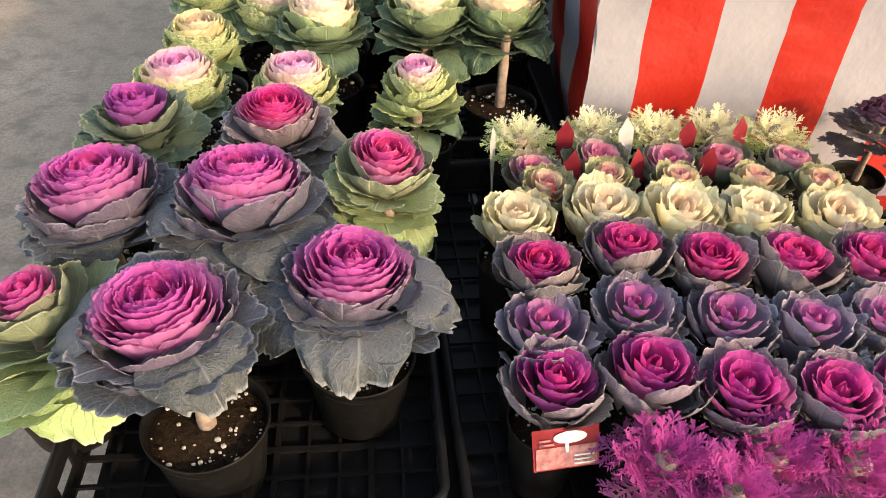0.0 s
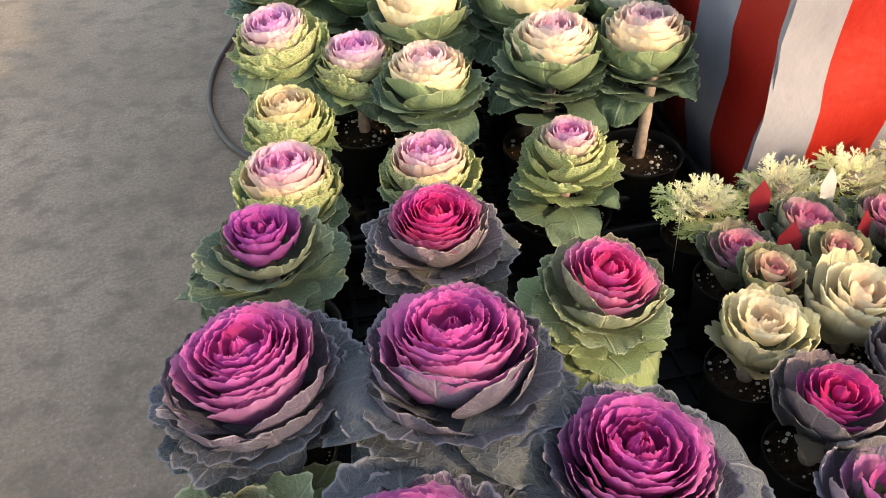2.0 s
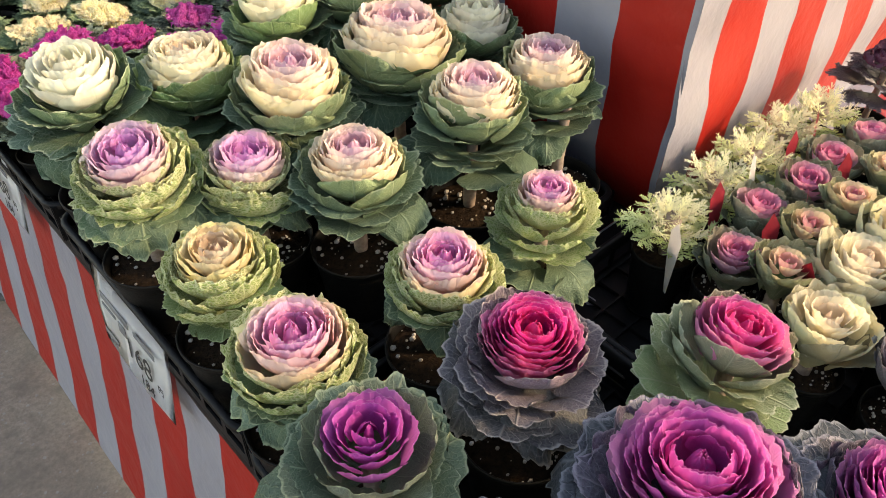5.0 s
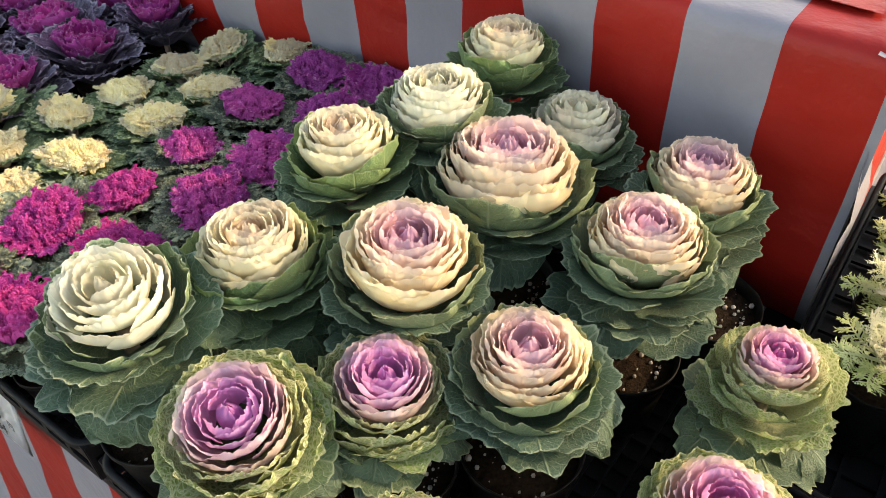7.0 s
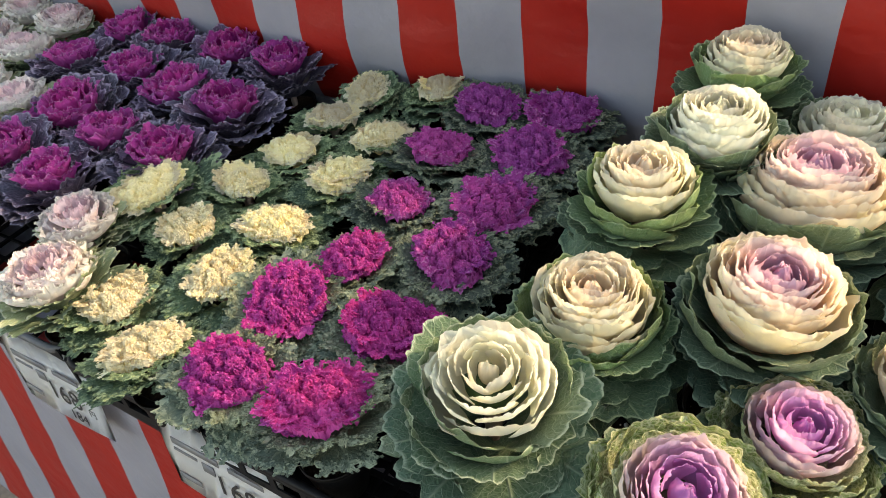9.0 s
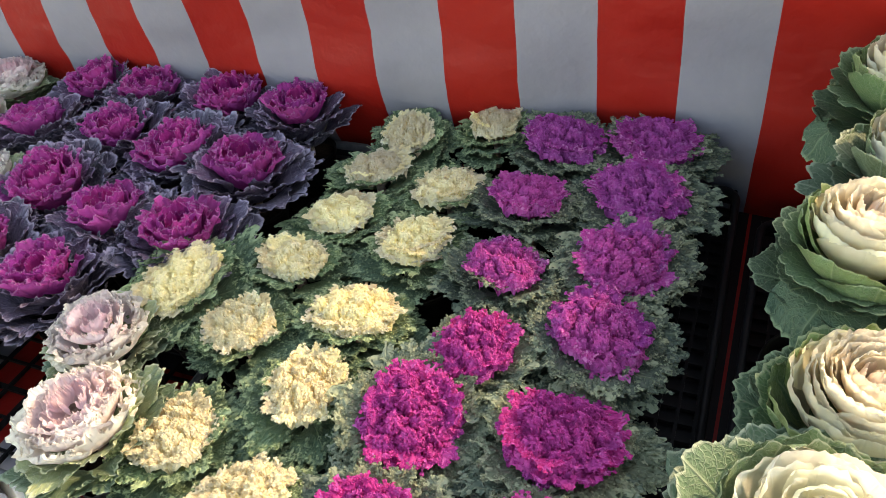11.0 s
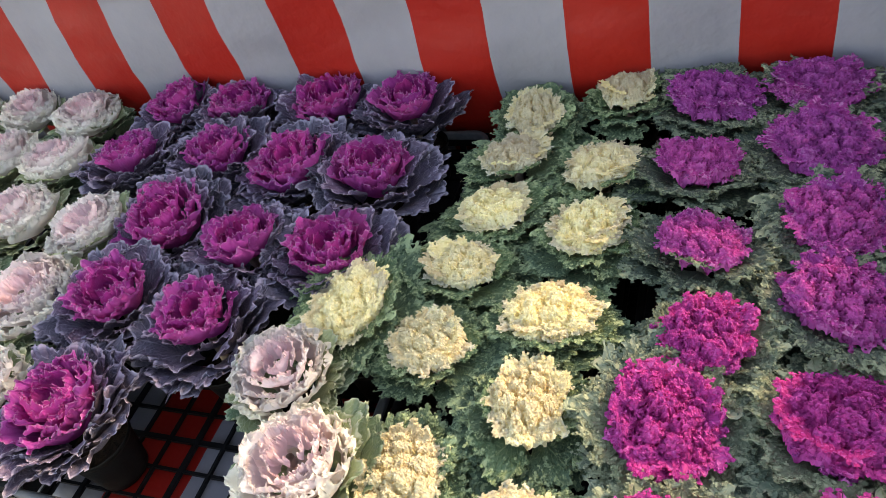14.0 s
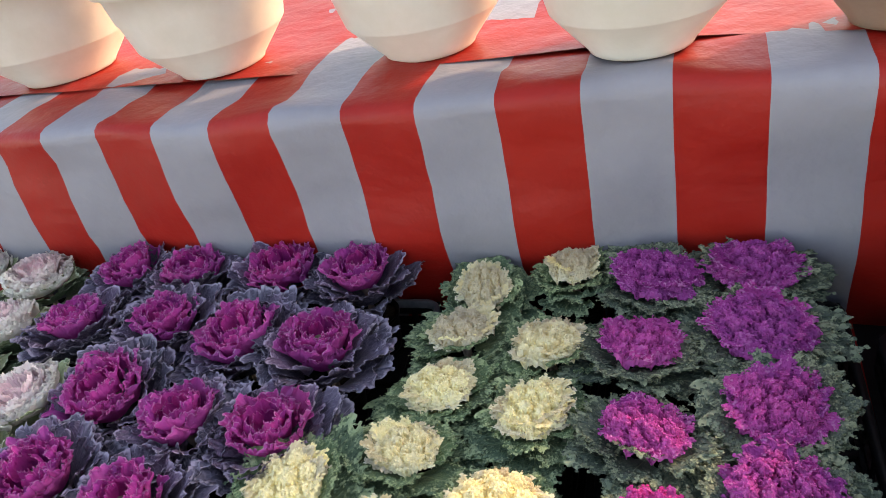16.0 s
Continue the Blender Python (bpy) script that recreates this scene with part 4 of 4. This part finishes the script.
FLOOR = TABLE + 0.012
# black sheets added in place of the shade and dark floors below the bars
for x0, y0, y1, x1 in ((-0.085, 0.17, 0.95, 1.2), (-0.085, 0.955, 1.56, 0.8), (-0.085, 1.565, 2.262, 0.82), (0.17, 2.27, 2.825, 0.8), (-0.085, 2.83, 3.52, 0.8)):
    b = bmesh.new()
    nx = 10
    rows = [[b.verts.new((x0 + (x1 - x0) * k / nx, y0 + (y1 - y0) * j / 6, TABLE + 0.0032 + 0.0008 * noise.noise((k * 0.9, j * 1.1, y0)))) for k in range(nx + 1)] for j in range(7)]
    for a, c in zip(rows, rows[1:]):
        for k in range(nx):
            b.faces.new((a[k], a[k + 1], c[k + 1], c[k]))
    tagged(new("added_dark_sheet", mesh_of("added_dark_sheet", b, M_TRAY)), "added black sheet under the plant trays standing in for shade and black tray floors", "liner sheet")
T_BLACK = "black slatted plastic plant tray standing on striped sheet"
crate(-0.105, 0.16, 0.372, 0.93, TABLE + 0.005, T_BLACK, turn=-1.5)
crate(0.392, 0.11, 1.14, 0.875, TABLE + 0.005, T_BLACK, cell=0.05)
crate(-0.09, 0.96, 0.685, 1.545, TABLE + 0.005, T_BLACK, cell=0.03)
crate(-0.095, 1.585, 0.755, 1.935, TABLE + 0.005, "black slatted tray holding curled magenta kale", cell=0.028, turn=1.0)
crate(-0.095, 1.95, 0.765, 2.25, TABLE + 0.005, "black slatted tray holding curled white kale", cell=0.028, turn=1.0)
crate(-0.095, 2.275, 0.735, 2.79, TABLE + 0.005, "black slatted tray with dusty grey rim holding purple kale", turn=1.0, rim_mat=M_DUSTY, cell=0.05)
crate(-0.085, 2.82, 0.70, 3.5, TABLE + 0.005, "black slatted tray holding blush white kale", turn=1.0)


# ---- big ornamental cabbages ----
L_PURPLE = "large magenta ornamental cabbage with blue-grey outer leaves in black pot"
cabbage(0.125, 0.497, 1.124, 0.078, 0.123, FLOOR, P_PURPLE, 1, L_PURPLE, 46, 24, (-8, 0))
cabbage(-0.084, 0.542, 1.097, 0.076, 0.113, FLOOR, P_PURPLE, 2, L_PURPLE, 46, 24, (-4, -6))
cabbage(0.265, 0.351, 1.088, 0.072, 0.119, FLOOR, P_PURPLE, 3, L_PURPLE, 46, 24, (-4, 4), depth=0.06)
cabbage(0.043, 0.293, 1.095, 0.074, 0.117, FLOOR, P_PURPLE, 4, "magenta ornamental cabbage leaning on its bare stem, potting soil showing", 46, 20, (-2, -5), foot=(0.035, -0.035), depth=0.040)
cabbage(-0.127, 0.36, 1.051, 0.042, 0.132, FLOOR, P_ROSE, 5, "small pink ornamental cabbage with yellowing green lower leaves", 18, 26, (0, -14), depth=0.160)
cabbage(-0.059, 0.724, 1.099, 0.050, 0.100, FLOOR, P_VIOLET, 6, "violet ornamental cabbage cupped by dark green leaves", 20, 22, (0, 0), depth=0.130)
cabbage(0.151, 0.706, 1.095, 0.058, 0.097, FLOOR, P_HOT, 7, "hot pink ornamental cabbage with dark purple pale-edged leaves", 46, 24, (4, 0), depth=0.120)
cabbage(0.315, 0.557, 1.103, 0.054, 0.089, FLOOR, P_ROSE, 8, "rose pink ornamental cabbage with pale olive green leaves", 26, 26, (4, 6), depth=0.170)
cabbage(-0.029, 0.894, 1.069, 0.071, 0.079, FLOOR, P_CREAMPINK, 9, "pink-hearted ornamental cabbage with cream yellow petals", 30, 22, (0, 0), savoy=0.1, dome=0.4)
cabbage(0.172, 0.869, 1.075, 0.064, 0.073, FLOOR, P_CREAMPINK, 10, "pink-hearted ornamental cabbage with cream yellow petals", 28, 22, (0, 0), savoy=0.1, dome=0.4)
cabbage(0.386, 0.887, 1.059, 0.052, 0.086, FLOOR, P_CREAMPINK, 11, "pink ornamental cabbage over stacked frosty green leaves", 20, 24, (0, 0), savoy=0.22, depth=0.180, dome=0.4)
cabbage(-0.02, 1.078, 1.059, 0.064, 0.077, FLOOR, P_YELLOW, 12, "cream and lime ornamental cabbage with netted leaves", 20, 24, (0, 0), savoy=0.25, dome=0.4)
L_LILAC = "lilac-hearted ornamental cabbage with netted lime green edges"
cabbage(-0.028, 1.287, 1.102, 0.073, 0.094, FLOOR, P_LILAC, 13, L_LILAC, 24, 26, (8, -8), savoy=0.2, dome=0.4)
cabbage(0.11, 1.211, 1.076, 0.067, 0.087, FLOOR, P_LILAC, 14, L_LILAC, 22, 26, (4, 0), savoy=0.2, dome=0.4)
L_PEACH = "cream and peach ornamental cabbage with lilac heart, dark green leaves"
cabbage(0.215, 1.10, 1.096, 0.069, 0.097, FLOOR, P_PEACH, 15, "cream ornamental cabbage with pink heart on a bare stem", 26, 24, (0, 0), dome=0.4)
cabbage(0.418, 1.068, 1.138, 0.073, 0.100, FLOOR, P_PEACH, 16, L_PEACH, 32, 26, (0, 0), depth=0.170, dome=0.4)
cabbage(0.568, 1.059, 1.138, 0.071, 0.097, FLOOR, P_PEACH, 17, L_PEACH, 30, 26, (0, 0), foot=(0.0, -0.05), depth=0.160, dome=0.4)
L_IVORY = "ivory ornamental cabbage with dark green outer leaves"
cabbage(-0.012, 1.492, 1.146, 0.071, 0.117, FLOOR, P_IVORY, 18, "loose ivory ornamental cabbage with white-veined green leaves", 14, 24, (4, -8), depth=0.150, dome=0.4)
cabbage(0.153, 1.449, 1.128, 0.073, 0.111, FLOOR, P_CREAM, 19, "cream yellow ornamental cabbage ringed by dark green leaves", 36, 26, (0, 0), depth=0.140, dome=0.4)
cabbage(0.234, 1.273, 1.147, 0.081, 0.102, FLOOR, P_PEACH, 20, L_PEACH, 34, 22, (4, 0), depth=0.150, dome=0.4)
cabbage(0.442, 1.273, 1.154, 0.097, 0.111, FLOOR, P_PEACH, 21, "broad yellow-cream ornamental cabbage with lilac heart", 42, 22, (0, 4), depth=0.140, dome=0.4)
cabbage(0.331, 1.457, 1.174, 0.066, 0.100, FLOOR, P_CREAM, 22, "cream ornamental cabbage cupped by bright green leaves", 26, 24, (0, 0), depth=0.140, dome=0.4)
cabbage(0.467, 1.404, 1.190, 0.069, 0.104, FLOOR, P_IVORY, 23, L_IVORY, 24, 24, (0, 0), depth=0.130, dome=0.4)
cabbage(0.609, 1.259, 1.128, 0.067, 0.097, FLOOR, P_IVORY, 24, L_IVORY, 26, 24, (0, 0), depth=0.130, dome=0.4)
cabbage(0.650, 1.414, 1.190, 0.062, 0.106, FLOOR, P_CREAM, 25, "cream ornamental cabbage above stacked dark green leaves", 20, 24, (0, 0), depth=0.170, dome=0.4)

# ---- curled kale, in rows ----
L_MAG, L_WHT = "curled magenta kale with grey-green frilled edge in small black pot", "curled cream white kale with frilled green edge in small black pot"
seed = 200
rng = random.Random(9)
for pts, pal, z, rc, ro, lab in (
    (((-0.036, 1.735), (0.112, 1.722), (0.272, 1.716), (0.405, 1.712), (0.554, 1.725), (0.698, 1.722)), K_MAGENTA, 0.990, 0.067, 0.100, L_MAG),
    (((-0.052, 1.875), (0.087, 1.888), (0.207, 1.860), (0.360, 1.871), (0.523, 1.884), (0.688, 1.877)), K_MAGENTA, 0.982, 0.061, 0.098, L_MAG),
    (((-0.06, 2.036), (0.099, 2.040), (0.235, 2.043), (0.393, 2.022), (0.530, 2.022), (0.730, 2.014)), K_WHITE, 0.966, 0.055, 0.092, L_WHT),
    (((-0.010, 2.168), (0.170, 2.195), (0.310, 2.186), (0.428, 2.172), (0.562, 2.170), (0.672, 2.160)), K_WHITE, 0.960, 0.055, 0.092, L_WHT),
    (((0.203, 2.316),), K_WHITE, 0.980, 0.062, 0.100, L_WHT),
):
    for x, y in pts:
        seed += 1
        # the sun on the front plants is put into their colours
        mine = K_MAGENTA_SUNLIT if pal is K_MAGENTA and x < 0.22 else pal
        kale(x, y, z, rc * rng.uniform(0.93, 1.07), ro * rng.uniform(1.03, 1.14), FLOOR, mine, seed, lab, 9, 15, dome=0.3, lift=0.5, tilt=(rng.uniform(-9, 9), rng.uniform(-9, 9)), stretch=rng.uniform(0.88, 1.13), body=0.45)

# ---- frilled purple kale ----
L_FRILL = "frilled purple kale with dark violet ruffled leaves"
for x, y in ((0.683, 2.396), (0.69, 2.568), (0.68, 2.767), (0.69, 2.928), (0.493, 2.395), (0.503, 2.561), (0.531, 2.736), (0.523, 2.94), (0.300, 2.391), (0.312, 2.549), (0.345, 2.733), (0.178, 2.72), (0.156, 2.542), (-0.009, 2.675)):
    seed += 1
    kale(x, y, 0.998, 0.068 * rng.uniform(0.9, 1.1), 0.118 * rng.uniform(0.95, 1.05), FLOOR, F_PURPLE, seed, L_FRILL, 21, 16, ("frill_petal", "frill_open", "frill"), tilt=(rng.uniform(-8, 8), rng.uniform(-8, 8)), depth=0.03, dome=0.12, lift=0.85, body=0.55, group="frilled purple kale")

# ---- blush kale ----
L_BLUSH = "blush white frilled kale with green outer leaves"
for x, y, z, rc, ro in ((0.085, 2.364, 1.0, 0.055, 0.074), (-0.037, 2.279, 1.01, 0.060, 0.085), (0.70, 3.55, 1.0, 0.054, 0.090), (0.68, 3.343, 1.0, 0.054, 0.090), (0.665, 3.162, 1.0, 0.060, 0.084), (0.526, 3.299, 1.0, 0.066, 0.090), (0.509, 3.121, 1.0, 0.060, 0.087),
                        (0.348, 3.088, 1.0, 0.062, 0.090), (0.322, 2.891, 1.0, 0.058, 0.090), (0.158, 2.887, 1.0, 0.066, 0.095), (-0.009, 2.84, 1.0, 0.060, 0.090), (0.16, 3.08, 1.0, 0.060, 0.090)):
    seed += 1
    kale(x, y, z, rc * 1.24, ro * 1.2, FLOOR, F_BLUSH, seed, L_BLUSH, 34, 13, ("blush_petal", "blush_petal", "frill"), tilt=(rng.uniform(-8, 8), rng.uniform(-8, 8)), depth=0.045, dome=0.38, lift=0.6, body=0.38, group="blush kale")

# ---- small rose-like cabbages in the tray by the shelf end ----
GS = "small potted cabbages"
for pts, z, rc, ro, pal, lab, nc, no in (
    (((0.561, 0.673), (0.685, 0.704), (0.799, 0.687), (0.898, 0.694), (1.02, 0.681)), 0.985, 0.036, 0.054, S_PINK, "small pink ornamental cabbage with dull green leaves", 16, 10),
    (((0.567, 0.607), (0.675, 0.626), (0.789, 0.616), (0.92, 0.609), (1.024, 0.592)), 1.0, 0.033, 0.048, S_BUFF, "small buff ornamental cabbage with pink heart", 14, 9),
    (((0.501, 0.52), (0.642, 0.535), (0.76, 0.519), (0.873, 0.513), (0.995, 0.494)), 1.015, 0.05, 0.06, S_CREAM, "small cream rose-like ornamental cabbage", 16, 9),
    (((0.51, 0.397), (0.639, 0.428), (0.748, 0.395), (0.867, 0.39), (0.978, 0.381)), 1.03, 0.044, 0.064, S_MAGENTA, "small magenta ornamental cabbage with grey-purple leaves", 20, 10),
    (((0.497, 0.301), (0.621, 0.324), (0.739, 0.298), (0.844, 0.281), (0.94, 0.279)), 1.015, 0.036, 0.064, S_VIOLET, "small violet ornamental cabbage with broad lilac-grey leaves", 10, 11),
    (((0.495, 0.22), (0.616, 0.228), (0.712, 0.191), (0.821, 0.174), (0.91, 0.17)), 1.012, 0.048, 0.064, S_VIO2, "small violet-magenta ornamental cabbage with grey leaves", 18, 9),
):
    for x, y in pts:
        seed += 1
        cabbage(x, y, z, rc * rng.uniform(1.0, 1.12), ro * rng.uniform(1.05, 1.15), FLOOR, pal, seed, lab, nc, no, (rng.uniform(-6, 6), rng.uniform(-6, 6)), pot=(0.05, 0.13), depth=0.035, dome=0.15, upright=True, group=GS)
for x, y in ((0.596, 0.116), (0.722, 0.112), (0.813, 0.098), (0.655, 0.07)):
    seed += 1
    kale(x, y, 1.005, 0.055, 0.07, FLOOR, X_FEATHER, seed, "feathery magenta kale with finely cut leaves", 20, 10, ("feather", "feather", "feather"), pot=(0.05, 0.125), depth=0.03, dome=0.5, body=0.6, group="feathery kale")
for x, y in ((0.561, 0.781), (0.699, 0.793), (0.814, 0.788), (0.924, 0.793), (1.04, 0.781)):
    seed += 1
    kale(x, y, 1.0, 0.052, 0.072, FLOOR, X_WHITEFEATHER, seed, "feathery cream kale with finely cut green leaves", 16, 10, ("feather", "feather", "feather"), pot=(0.05, 0.125), depth=0.03, dome=0.5, body=0.6, group="feathery kale")
kale(1.22, 0.75, 1.04, 0.05, 0.085, FLOOR, X_DARK, 900, "dark maroon frilled kale in black pot", 14, 14, ("frill_petal", "frill_petal", "curl_out"), pot=(0.05, 0.1), depth=0.06)
kale(1.24, 0.60, 1.03, 0.05, 0.085, FLOOR, X_DARK, 901, "dark maroon frilled kale in black pot", 14, 14, ("frill_petal", "frill_petal", "curl_out"), pot=(0.05, 0.1), depth=0.06)

# ---- pots on the shelf ----
def flower_pot(x, y, r, h, mat, label, seed, bush=True):
    pot = thing("flower_pot", pose(x, y, HIGH + 0.008, 0, 0, seed * 37), label, "flower pot", "pots on the shelf")
    b = bmesh.new()
    r0 = r * 0.47
    prof = [(0.001, 0.008), (r0 * 0.86, 0.008), (r0 * 0.88, 0.0), (r0, 0.0), (r0 * 1.03, 0.006), (r * 0.78, h * 0.3), (r * 0.80, h * 0.32), (r * 0.88, h * 0.58), (r * 0.90, h * 0.6), (r * 0.95, h * 0.84), (r * 1.04, h * 0.86), (r * 1.06, h * 0.97), (r * 1.03, h), (r * 0.97, h * 0.985), (r * 0.9, h * 0.7)]
    lathe(b, prof, 48)
    part("pot_body", b, mat, pot)
    b = bmesh.new()
    lathe(b, [(r * 0.92, h * 0.86), (0.001, h * 0.9)], 24)
    part("soil", b, M_SOIL, pot)
    b = bmesh.new()
    rg = random.Random(seed)
    for _ in range(520):
        th, ph, rr = rg.uniform(0, 6.3), rg.uniform(0.35, 1.4), r * rg.uniform(0.5, 1.35)
        c = Vector((rr * math.cos(th) * math.cos(ph), rr * math.sin(th) * math.cos(ph), h * 0.95 + 0.9 * rr * math.sin(ph)))
        m = Matrix.Translation(c) @ Euler((rg.uniform(-1, 1), rg.uniform(-1, 1), rg.uniform(0, 6.3))).to_matrix().to_4x4()
        ln, wd = rg.uniform(0.02, 0.036), rg.uniform(0.009, 0.014)
        v = [b.verts.new(m @ Vector(p)) for p in ((0, 0, 0), (ln * 0.5, wd, 0.004), (ln, 0, -0.003), (ln * 0.5, -wd, 0.004))]
        b.faces.new((v[0], v[1], v[2]))
        b.faces.new((v[0], v[2], v[3]))
    f = part("foliage", b, M_BUSH, pot, "dark green foliage")
    f["kind"] = "stuff"
    return pot


L_POT = "cream glazed round pot with raised rings on red sheet"
flower_pot(1.10, 3.26, 0.23, 0.26, M_CREAM_POT, L_POT, 1)
flower_pot(1.03, 2.775, 0.195, 0.23, M_CREAM_POT, "cream glazed round pot with a small barcode label", 2)
flower_pot(1.005, 2.29, 0.185, 0.23, M_CREAM_POT, L_POT, 3)
flower_pot(0.915, 1.895, 0.18, 0.23, M_CREAM_POT, L_POT, 4)
flower_pot(0.92, 1.53, 0.135, 0.19, M_BROWN_POT, "brown clay pot at the shelf edge", 5)

# ---- hose ----
cu = bpy.data.curves.new("hose", "CURVE")
cu.dimensions, cu.bevel_depth, cu.bevel_resolution, cu.resolution_u = "3D", 0.013, 4, 16
sp = cu.splines.new("BEZIER")
pts = [(0.1, 4.6), (-0.17, 4.04), (-0.36, 3.56), (-0.435, 3.14), (-0.40, 2.82), (-0.295, 2.575), (-0.15, 2.44), (0.1, 2.3)]
sp.bezier_points.add(len(pts) - 1)
for p, (x, y) in zip(sp.bezier_points, pts):
    p.co, p.handle_left_type, p.handle_right_type = (x, y, 0.017), "AUTO", "AUTO"
tmp = new("hose_line", cu)
hose_mesh = bpy.data.meshes.new_from_object(tmp)
bpy.data.objects.remove(tmp)
hose_mesh.materials.clear()
hose_mesh.materials.append(M_HOSE)
for p in hose_mesh.polygons:
    p.use_smooth = True
tagged(new("garden_hose", hose_mesh), "grey rubber garden hose curving over concrete ground", "hose")


# ---- price cards, plant tags ----
def word(parent, name, text, size, m, mat):
    c = bpy.data.curves.new("text", "FONT")
    c.body, c.size, c.extrude = text, size, 0.0002
    t = new("line", c)
    me = bpy.data.meshes.new_from_object(t)
    bpy.data.objects.remove(t)
    me.materials.clear()
    me.materials.append(mat)
    o = part(name, me, None, parent)
    o.matrix_basis = m
    return o


def price_card(y, small, roll=0.0):
    """A white price card hung from a tray rim, facing the aisle; its own x runs along the card, y up."""
    m = Matrix(((0, 0, -1, -0.112), (-1, 0, 0, y), (0, 1, 0, 0.665), (0, 0, 0, 1))) @ pose(0, 0, 0, -7, 0, roll)
    card = thing("price_card", m, "white printed price card hung from the tray rim", "price card", "price cards")
    b = bmesh.new()
    w, h, n = 0.25, 0.18, 12
    rows = [[b.verts.new((-w / 2 + w * k / n, v, 0.004 * math.sin(3 * k / n + v * 9) + 0.002)) for k in range(n + 1)] for v in (0.0, h * 0.5, h)]
    for a, c in zip(rows, rows[1:]):
        for k in range(n):
            b.faces.new((a[k], a[k + 1], c[k + 1], c[k]))
    bmesh.ops.solidify(b, geom=b.faces[:], thickness=0.0006)
    part("card", b, M_CARD, card)
    word(card, "price", "168", 0.062, pose(-0.02, 0.052, 0.0075), M_INK)
    word(card, "yen_sign", "円", 0.02, pose(0.088, 0.052, 0.0075), M_INK)
    word(card, "tax_price", small, 0.034, pose(0.02, 0.016, 0.0075), M_INK)
    holder = part("print", bmesh_box(-0.1, 0.116, 0.006, 0.0, 0.13, 0.0072), M_INK_GREY, card)
    for x, yy, ww, hh in ((-0.04, 0.085, 0.025, 0.02), (-0.10, 0.1, 0.05, 0.006), (0.02, 0.118, 0.07, 0.010), (-0.11, 0.03, 0.05, 0.012)):
        part("print", bmesh_box(x, yy, 0.006, x + ww, yy + hh, 0.0072), M_INK_GREY, card)
    return card


def bmesh_box(x0, y0, z0, x1, y1, z1):
    b = bmesh.new()
    box(b, x0, y0, z0, x1, y1, z1)
    return b


price_card(1.30, "184")
price_card(1.92, "184")
price_card(2.33, "184", 2)


def plant_tag(x, y, z, turn, lean, big, back):
    """A pointed printed plastic tag stuck into a pot."""
    tag = thing("plant_tag", pose(x, y, z, lean, 0, turn), "glossy red printed plant tag stuck in a pot" if not back else "pale-backed printed plant tag stuck in a pot", "plant tag", "plant tags")
    w, h = (0.03, 0.058) if not big else (0.082, 0.055)
    out = [(-w * 0.12, -0.08), (w * 0.12, -0.08), (w * 0.5, 0.0), (w * 0.5, h * 0.6), (0.02 * big, h * (1.0 if not big else 0.8)), (-w * 0.5, h * (0.55 if not big else 0.8))]
    if big:
        out = [(-w * 0.46, 0.0), (w * 0.5, 0.0), (w * 0.47, h), (-w * 0.5, h)]
    b = bmesh.new()
    b.faces.new([b.verts.new((px, 0, pz)) for px, pz in out])
    bmesh.ops.solidify(b, geom=b.faces[:], thickness=0.0008)
    part("card", b, M_TAG_BACK if back else M_TAG_RED, tag, smooth=False)
    if not big:
        return tag
    b = bmesh.new()
    b.faces.new([b.verts.new((px * w, -0.0013, pz * h)) for px, pz in ((-0.43, 0.05), (0.46, 0.05), (0.45, 0.56), (-0.44, 0.56))])
    part("picture", b, M_TAG_PINK, tag, smooth=False)
    for px, pz, pw, ph in ((-0.4, 0.62, 0.22, 0.05), (-0.4, 0.72, 0.16, 0.05), (-0.02, 0.42, 0.05, 0.24), (0.12, 0.30, 0.3, 0.04), (0.12, 0.20, 0.26, 0.04), (0.12, 0.10, 0.3, 0.04)):
        part("text_line", bmesh_box(px * w, -0.0022, pz * h, (px + pw) * w, -0.0016, (pz + ph) * h), M_TAG_BACK if px > -0.1 else M_TAG_PINK, tag)
    if big:
        b = bmesh.new()
        bmesh.ops.create_circle(b, cap_ends=True, segments=18, radius=1.0, matrix=Matrix.Translation((0.004, -0.0018, h * 0.78)) @ Matrix.Diagonal((0.02, 1, 0.008, 1)) @ Matrix.Rotation(radians(90), 4, "X"))
        part("logo_panel", b, M_TAG_BACK, tag, smooth=False)
    return tag


for x, y, tn, ln, bk in ((0.632, 0.75, -12, -8, 0), (0.745, 0.752, 10, -12, 1), (0.853, 0.745, -8, -6, 0), (0.955, 0.75, 14, -10, 0), (0.505, 0.74, 62, -4, 1), (0.62, 0.655, -25, -12, 0), (0.735, 0.655, 20, -12, 0), (0.855, 0.655, -20, -10, 0), (0.58, 0.575, 65, -14, 0), (1.0, 0.26, 70, -8, 0)):
    plant_tag(x, y, 0.958, tn, ln, 0, bk)
plant_tag(0.497, 0.145, 0.925, 4, -22, 1, 0)

# ---- barcode label on one pot ----
label_tag = thing("barcode_label", look((1.035 - 0.122, 2.76, 1.362), (0.913 - 0.4, 2.70, 1.27), 12), "small printed barcode label on a cream pot", "label")
label_tag.matrix_basis = label_tag.matrix_basis @ pose(0, 0, 0, 0, 180, 0)
part("paper", bmesh_box(-0.02, -0.012, 0.0, 0.02, 0.012, 0.0008), M_CARD, label_tag)
for k in range(9):
    part("bar", bmesh_box(-0.016 + k * 0.0037, -0.001, 0.001, -0.0145 + k * 0.0037 + 0.0006 * (k % 3), 0.009, 0.0014), M_INK, label_tag)
part("number_line", bmesh_box(-0.012, -0.009, 0.001, 0.014, -0.005, 0.0014), M_INK, label_tag)
